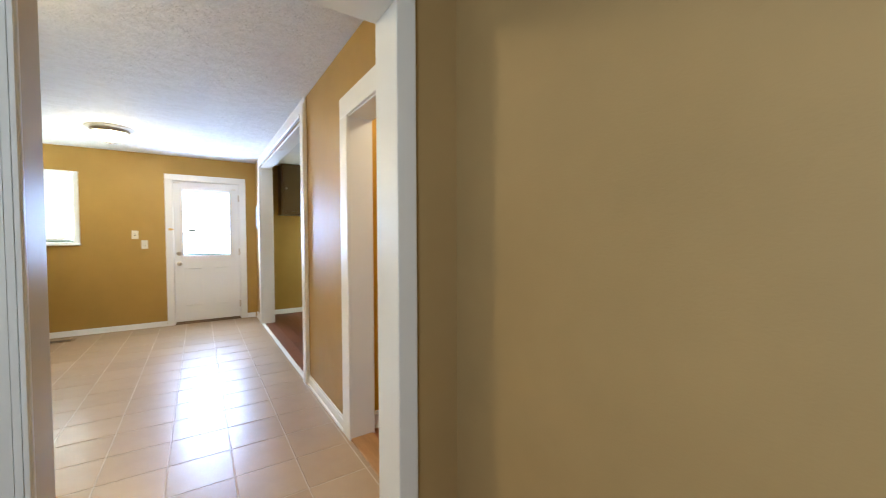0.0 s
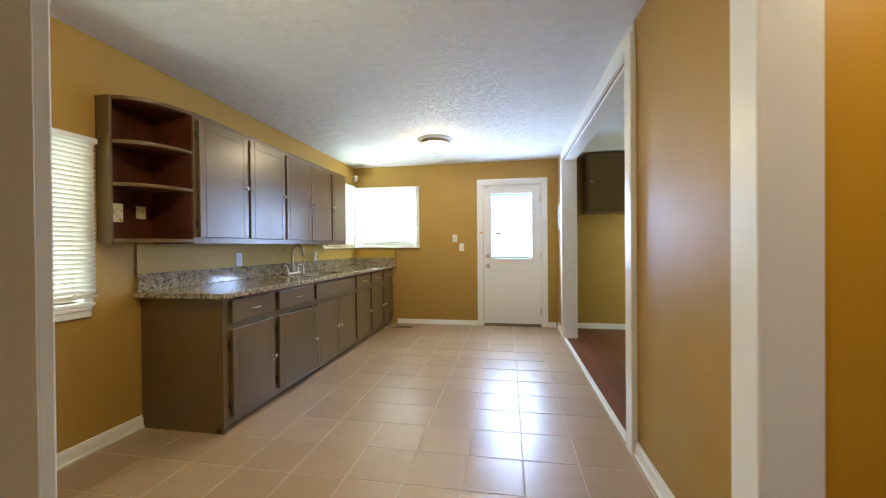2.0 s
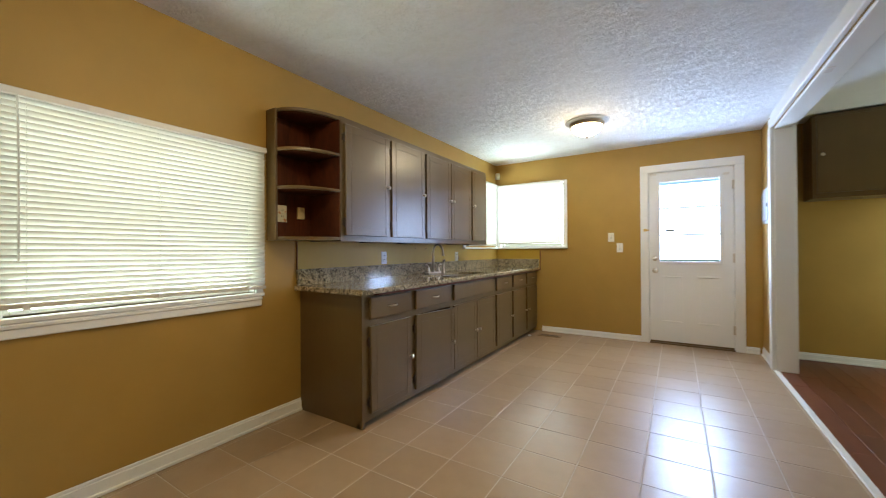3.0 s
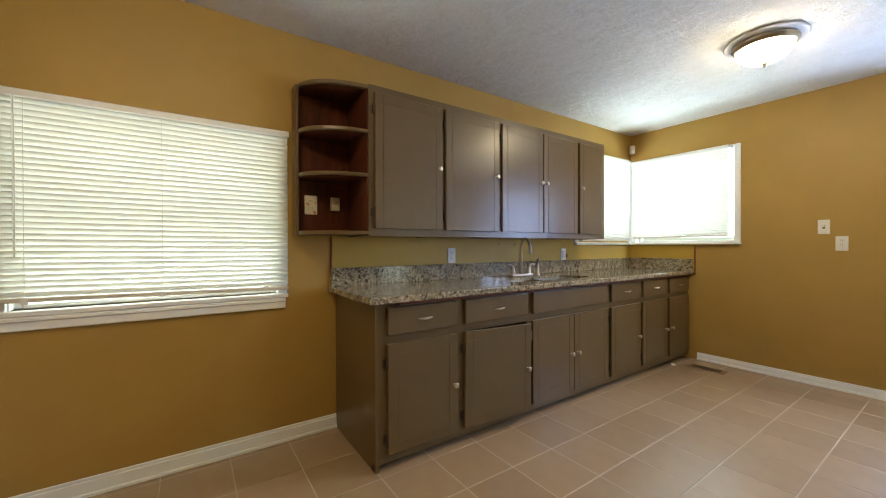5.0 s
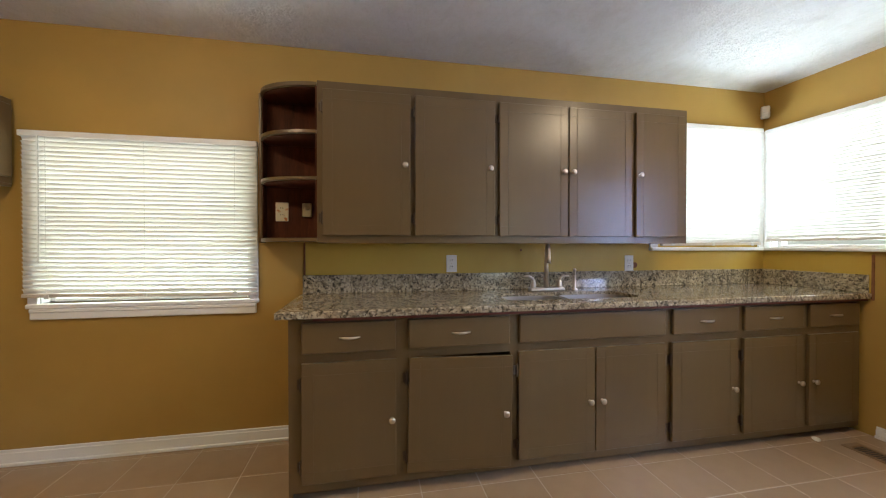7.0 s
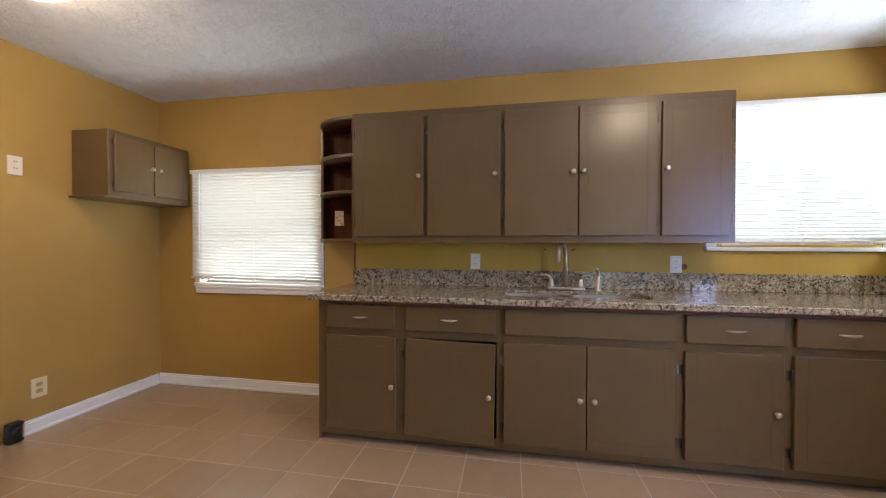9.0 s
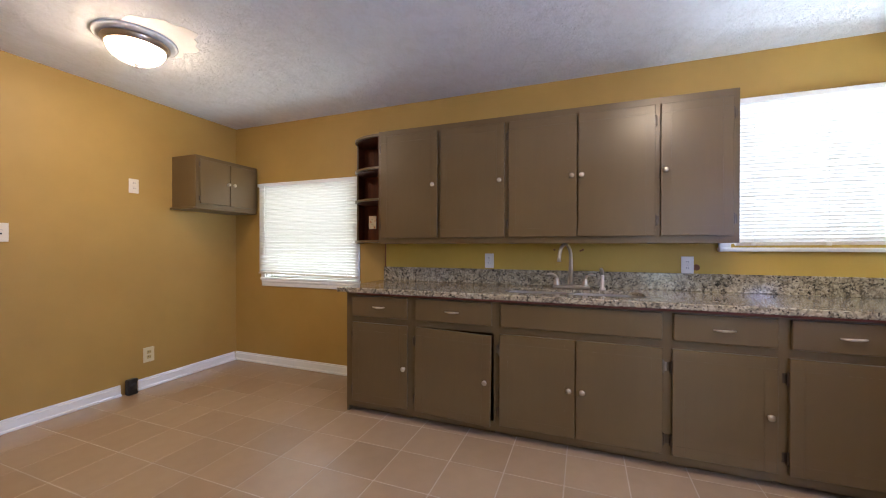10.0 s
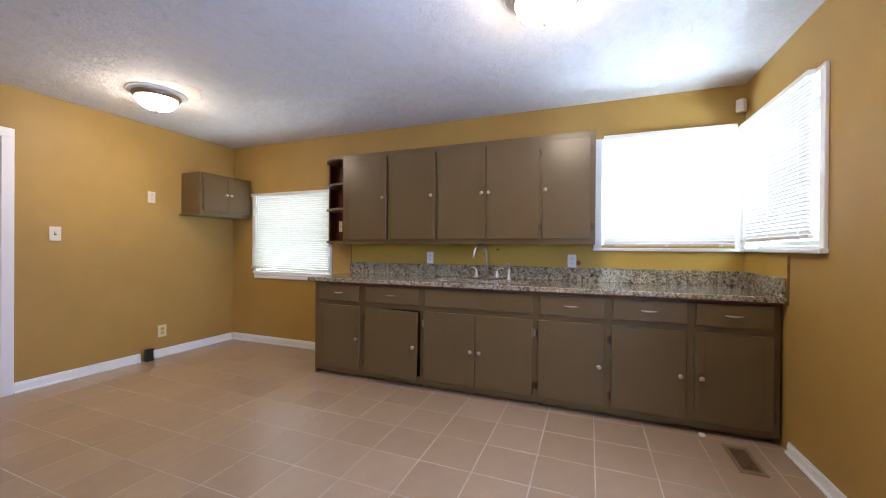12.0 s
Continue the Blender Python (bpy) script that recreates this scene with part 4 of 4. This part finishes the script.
# bare plaster beside one lamp, where a larger fitting sat before
rng_patch = random.Random(11)
patch_outline = []
for k in range(30):
    a, r = 2 * math.pi * k / 30, 0.255 + rng_patch.uniform(-0.035, 0.03)
    patch_outline.append((-0.915 + 0.78 * r * math.cos(a), 2.40 + 1.12 * r * math.sin(a)))
setting("trim_ceiling_patch", prism(patch_outline, CEIL - 0.0015, CEIL), plaster_bare, "smooth bare plaster patch on the ceiling round a lamp", "ceiling patch")


# ---- wall fittings ----
socket_mats = {"ivory_plastic": material("aged_ivory_socket", (0.46, 0.36, 0.14), 0.4)}


def fitting(name, label, category, at, yaw, kind, mat, w=0.072, h=0.116):
    """A cover plate that faces -y turned by yaw, with what sits in it."""
    f = thing(name, at, label, category)
    turn = Matrix.Translation(at) @ pose(0, 0, 0, 0, 0, yaw)

    def put(name, bm, mat, text=""):
        bm.transform(turn)
        return part(name, bm, mat, f, text)

    put("cover_plate", boxed(-w / 2, w / 2, -0.006, 0, -h / 2, h / 2, bevel=0.0025, segments=2), mat)
    if kind == "switch":
        put("toggle", boxed(-0.006, 0.006, -0.020, -0.004, -0.004, 0.014, bevel=0.002), mat)
        put("slot", boxed(-0.008, 0.008, -0.0072, -0.005, -0.014, 0.016), dark_slot)
    if kind == "outlet":
        for z in (-0.021, 0.021):
            socket = put("socket", boxed(-0.017, 0.017, -0.0085, -0.004, z - 0.014, z + 0.014, bevel=0.003), socket_mats.get(mat.name, mat))
            for x in (-0.006, 0.006):
                s = boxed(x - 0.0013, x + 0.0013, -0.0092, -0.0080, z - 0.002, z + 0.008)
                s.transform(turn)
                part("slot", s, dark_slot, socket)
    put("screw", turned([(0.0, 0.001), (0.003, 0.0008), (0.0035, 0.0)], Matrix.Translation((0, -0.006, 0)) @ pose(0, 0, 0, 90, 0, 0), 10), nickel)
    return f


fitting("power_outlet", "white power outlet above the worktop", "power outlet", (WEST + 0.004, 4.101, 1.086), 90, "outlet", plastic_white)
fitting("power_outlet", "white power outlet by the corner window", "power outlet", (WEST + 0.004, 5.455, 1.076), 90, "outlet", plastic_white)
fitting("light_switch", "white light switch by the back door", "light switch", (-0.748, NORTH, 1.308), 0, "switch", plastic_white)
fitting("power_outlet", "white power outlet below the light switch", "power outlet", (-0.646, NORTH, 1.172), 0, "outlet", plastic_white)
fitting("light_switch", "white light switch by the hall doorway", "light switch", (-0.648, SOUTH, 1.284), 180, "switch", plastic_cream, 0.078, 0.12)
fitting("power_outlet", "white power outlet high on the wall", "power outlet", (-1.398, SOUTH, 1.692), 180, "outlet", plastic_cream)
fitting("power_outlet", "ivory power outlet low on the wall", "power outlet", (-1.508, SOUTH, 0.278), 180, "outlet", plastic_ivory, 0.085, 0.125)
smeared = material("ivory_plastic_with_orange_smears", (0.66, 0.58, 0.38), 0.45)
colour_in(smeared, ramp(smeared, noise_node(smeared, 28, 4, 0.6), [(0.58, (0.68, 0.6, 0.4)), (0.66, (0.5, 0.16, 0.02))]))
fitting("power_outlet", "ivory power outlet smeared with paint in the shelf", "power outlet", (WEST + 0.012, 3.03, 1.415), 90, "outlet", smeared, 0.075, 0.116)
box_thing = thing("junction_box", (WEST + 0.012, 3.178, 1.425), "small beige box on the shelf's back", "junction box")
part("cover", boxed(WEST + 0.012, WEST + 0.034, 3.15, 3.206, 1.385, 1.470, bevel=0.004), plastic_ivory, box_thing)
part("dial", turned([(0.0, 0.006), (0.014, 0.005), (0.016, 0.0)], Matrix.Translation((WEST + 0.034, 3.178, 1.44)) @ pose(0, 0, 0, 0, 90, 0), 16), plastic_ivory, box_thing, "", True)
hole = thing("wall_hole", (WEST + 0.004, 5.507, 1.062), "rough dark hole in the plaster beside the outlet", "hole")
part("edge", turned([(0.0, 0.0004), (0.010, 0.0004), (0.016, 0.002), (0.021, 0.0)], Matrix.Translation((WEST + 0.004, 5.507, 1.062)) @ pose(0, 0, 0, 0, 90, 0), 14), brown_stain, hole)
for y, z in ((4.60, 1.176), (4.785, 1.170), (4.80, 1.176)):
    dent = thing("screw_hole", (WEST + 0.004, y, z), "small dark screw hole in the yellow wall", "hole")
    part("edge", turned([(0.0, 0.0003), (0.003, 0.0003), (0.006, 0.0012), (0.008, 0.0)], Matrix.Translation((WEST + 0.004, y, z)) @ pose(0, 0, 0, 0, 90, 0), 10), brown_stain, dent)
rng_box = thing("range_outlet", (-1.354, SOUTH + 0.026, 0.0), "black range outlet box standing on the floor", "power outlet")
bm = boxed(-1.392, -1.316, SOUTH + 0.026, SOUTH + 0.076, 0.0, 0.126, bevel=0.012, segments=3)
part("housing", bm, plastic_black, rng_box)
part("socket_face", turned([(0.0, 0.004), (0.022, 0.004), (0.026, 0.0)], Matrix.Translation((-1.354, SOUTH + 0.076, 0.070)) @ pose(0, 0, 0, -90, 0, 0), 20), plastic_black, rng_box, "", True)
part("strap", boxed(-1.385, -1.378, SOUTH + 0.074, SOUTH + 0.079, 0.025, 0.105, bevel=0.001), nickel, rng_box)
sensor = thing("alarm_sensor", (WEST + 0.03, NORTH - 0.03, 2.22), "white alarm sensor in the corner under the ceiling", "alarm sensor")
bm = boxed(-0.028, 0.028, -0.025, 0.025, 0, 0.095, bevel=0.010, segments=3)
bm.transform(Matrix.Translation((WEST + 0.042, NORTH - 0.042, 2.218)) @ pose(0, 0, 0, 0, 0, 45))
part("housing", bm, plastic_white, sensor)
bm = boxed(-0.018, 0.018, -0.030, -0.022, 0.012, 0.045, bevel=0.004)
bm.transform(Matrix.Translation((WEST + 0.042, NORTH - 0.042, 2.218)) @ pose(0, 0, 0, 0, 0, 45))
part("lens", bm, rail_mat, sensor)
th = thing("thermostat", (1.30, 2.36, 1.38), "white digital thermostat on the orange wall", "thermostat")
part("housing", boxed(1.218, 1.371, 2.333, 2.36, 1.418, 1.514, bevel=0.006, segments=2), plastic_white, th)
part("screen", boxed(1.252, 1.297, 2.331, 2.334, 1.461, 1.498, bevel=0.001), plastic_grey, th, "grey display")
for k in range(2):
    part("button", boxed(1.330, 1.354, 2.329, 2.334, 1.453 + 0.026 * k, 1.466 + 0.026 * k, bevel=0.002), plastic_white, th)
panel = thing("breaker_panel", (EAST, 6.42, 1.41), "grey painted metal breaker panel set in the wall", "breaker panel")
part("trim_plate", boxed(EAST - 0.010, EAST, 6.245, 6.605, 1.405, 1.765, bevel=0.002), panel_grey, panel)
lid = part("panel_door", boxed(EAST - 0.020, EAST - 0.010, 6.275, 6.575, 1.435, 1.735, bevel=0.003), panel_grey, panel)
part("latch", boxed(EAST - 0.027, EAST - 0.020, 6.287, 6.303, 1.565, 1.605, bevel=0.002), plastic_black, lid, "small black latch")
for z in (1.49, 1.68):
    part("hinge", tube([(EAST - 0.018, 6.577, z - 0.02), (EAST - 0.018, 6.577, z + 0.02)], 0.004, 8), panel_grey, lid)
vent = thing("floor_vent", (-1.45, 6.42, 0), "brown metal floor register by the cabinets", "vent")
bm = bmesh.new()
for a, b, c, d in ((-1.635, -1.325, 6.352, 6.374), (-1.635, -1.325, 6.458, 6.480), (-1.635, -1.600, 6.374, 6.458), (-1.360, -1.325, 6.374, 6.458)):
    box(bm, a, b, c, d, 0.0, 0.006, 0.002)
part("frame", bm, vent_brown, vent)
# Flat near-black sheet stands for the shade inside the hollow duct.
part("duct_shade", boxed(-1.60, -1.36, 6.374, 6.458, -0.002, 0.001), dark_slot, vent)
for k in range(14):
    x = -1.592 + 0.0172 * k
    bm = boxed(-0.0022, 0.0022, 6.374, 6.458, -0.003, 0.003)
    bm.transform(Matrix.Translation((x, 0, 0.0035)) @ pose(0, 0, 0, 0, 35, 0))
    # Darker brown than the frame: the slots' shade is put into the louvres.
    part("louvre", bm, bronze, vent)
scrap = thing("paper_scrap", (-1.70, 6.27, 0), "crumpled white scrap on the floor by the cabinets", "scrap")
bm = bmesh.new()
bmesh.ops.create_icosphere(bm, subdivisions=2, radius=0.018)
for v in bm.verts:
    v.co = Vector((v.co.x * 1.2, v.co.y, v.co.z * 0.6)) * (1 + 0.5 * noise.noise(v.co * 60))
low = min(v.co.z for v in bm.verts)
bmesh.ops.translate(bm, verts=bm.verts, vec=(-1.705, 6.27, -low))
part("scrap", bm, plastic_white, scrap)


# ---- floor pieces ----
def piece_mesh(name, w, d, h, chamfer, mat):
    """A floor piece with its top at z 0 and a worn edge."""
    bm = bmesh.new()
    rings = [[bm.verts.new((sx * (w / 2 - i), sy * (d / 2 - i), z)) for sx, sy in ((-1, -1), (1, -1), (1, 1), (-1, 1))]
             for i, z in ((0, -h), (0, -chamfer), (chamfer, 0))]
    for a, b in zip(rings, rings[1:]):
        for i in range(4):
            bm.faces.new((a[i], a[(i + 1) % 4], b[(i + 1) % 4], b[i]))
    bm.faces.new(rings[-1])
    me = bpy.data.meshes.new(name)
    bm.to_mesh(me)
    bm.free()
    me.materials.append(mat)
    return me


def lay(name, parent, mat, x_lines, y_lines, joint, h, chamfer, tilt):
    cache, rng = {}, random.Random(7)
    for x0, x1 in zip(x_lines, x_lines[1:]):
        for y0, y1 in zip(y_lines, y_lines[1:]):
            key = (round(x1 - x0, 4), round(y1 - y0, 4))
            if key not in cache:
                cache[key] = piece_mesh(name, x1 - x0 - joint, y1 - y0 - joint, h, chamfer, mat)
            ob = new(name, cache[key])
            ob.parent = parent
            ob.matrix_local = pose((x0 + x1) / 2, (y0 + y1) / 2, 0, rng.uniform(-tilt, tilt), rng.uniform(-tilt, tilt), 0)


TX, TY = 0.3025, 0.3045
xs = [WEST + 0.002] + [-0.487 + TX * k for k in range(-7, 5) if WEST + 0.03 < -0.487 + TX * k < EAST - 0.03] + [EAST - 0.002]
ys = [1.16] + [3.197 + TY * k for k in range(-7, 12) if 1.19 < 3.197 + TY * k < NORTH - 0.02] + [NORTH - 0.002]
lay("tile", floor, ceramic, xs, ys, 0.006, 0.008, 0.001, 0.10)


def planks(parent, mat, x0, x1, y0, y1, width, length):
    rng, cache = random.Random(3), {}
    x, k = x0, 0
    while x < x1 - 0.01:
        w = min(width, x1 - x)
        y = y0 - rng.uniform(0, length * 0.8)
        while y < y1 - 0.01:
            a, b = max(y, y0), min(y + length, y1)
            y += length
            if b - a < 0.03:
                continue
            ob = new("plank", piece_mesh("plank", w - 0.0015, b - a - 0.0015, 0.012, 0.001, mat))
            ob.parent = parent
            ob.location = (x + w / 2, (a + b) / 2, 0)
        x += width


planks(dining_floor, dark_planks, EAST + 0.02, 0.895, 3.45, 6.05, 0.117, 1.22)
planks(dining_floor, dark_planks, 0.895, 2.598, 2.542, NORTH - 0.002, 0.127, 1.22)
planks(passage_floor, red_planks, 0.895, 3.198, 1.352, 2.358, 0.083, 1.0)
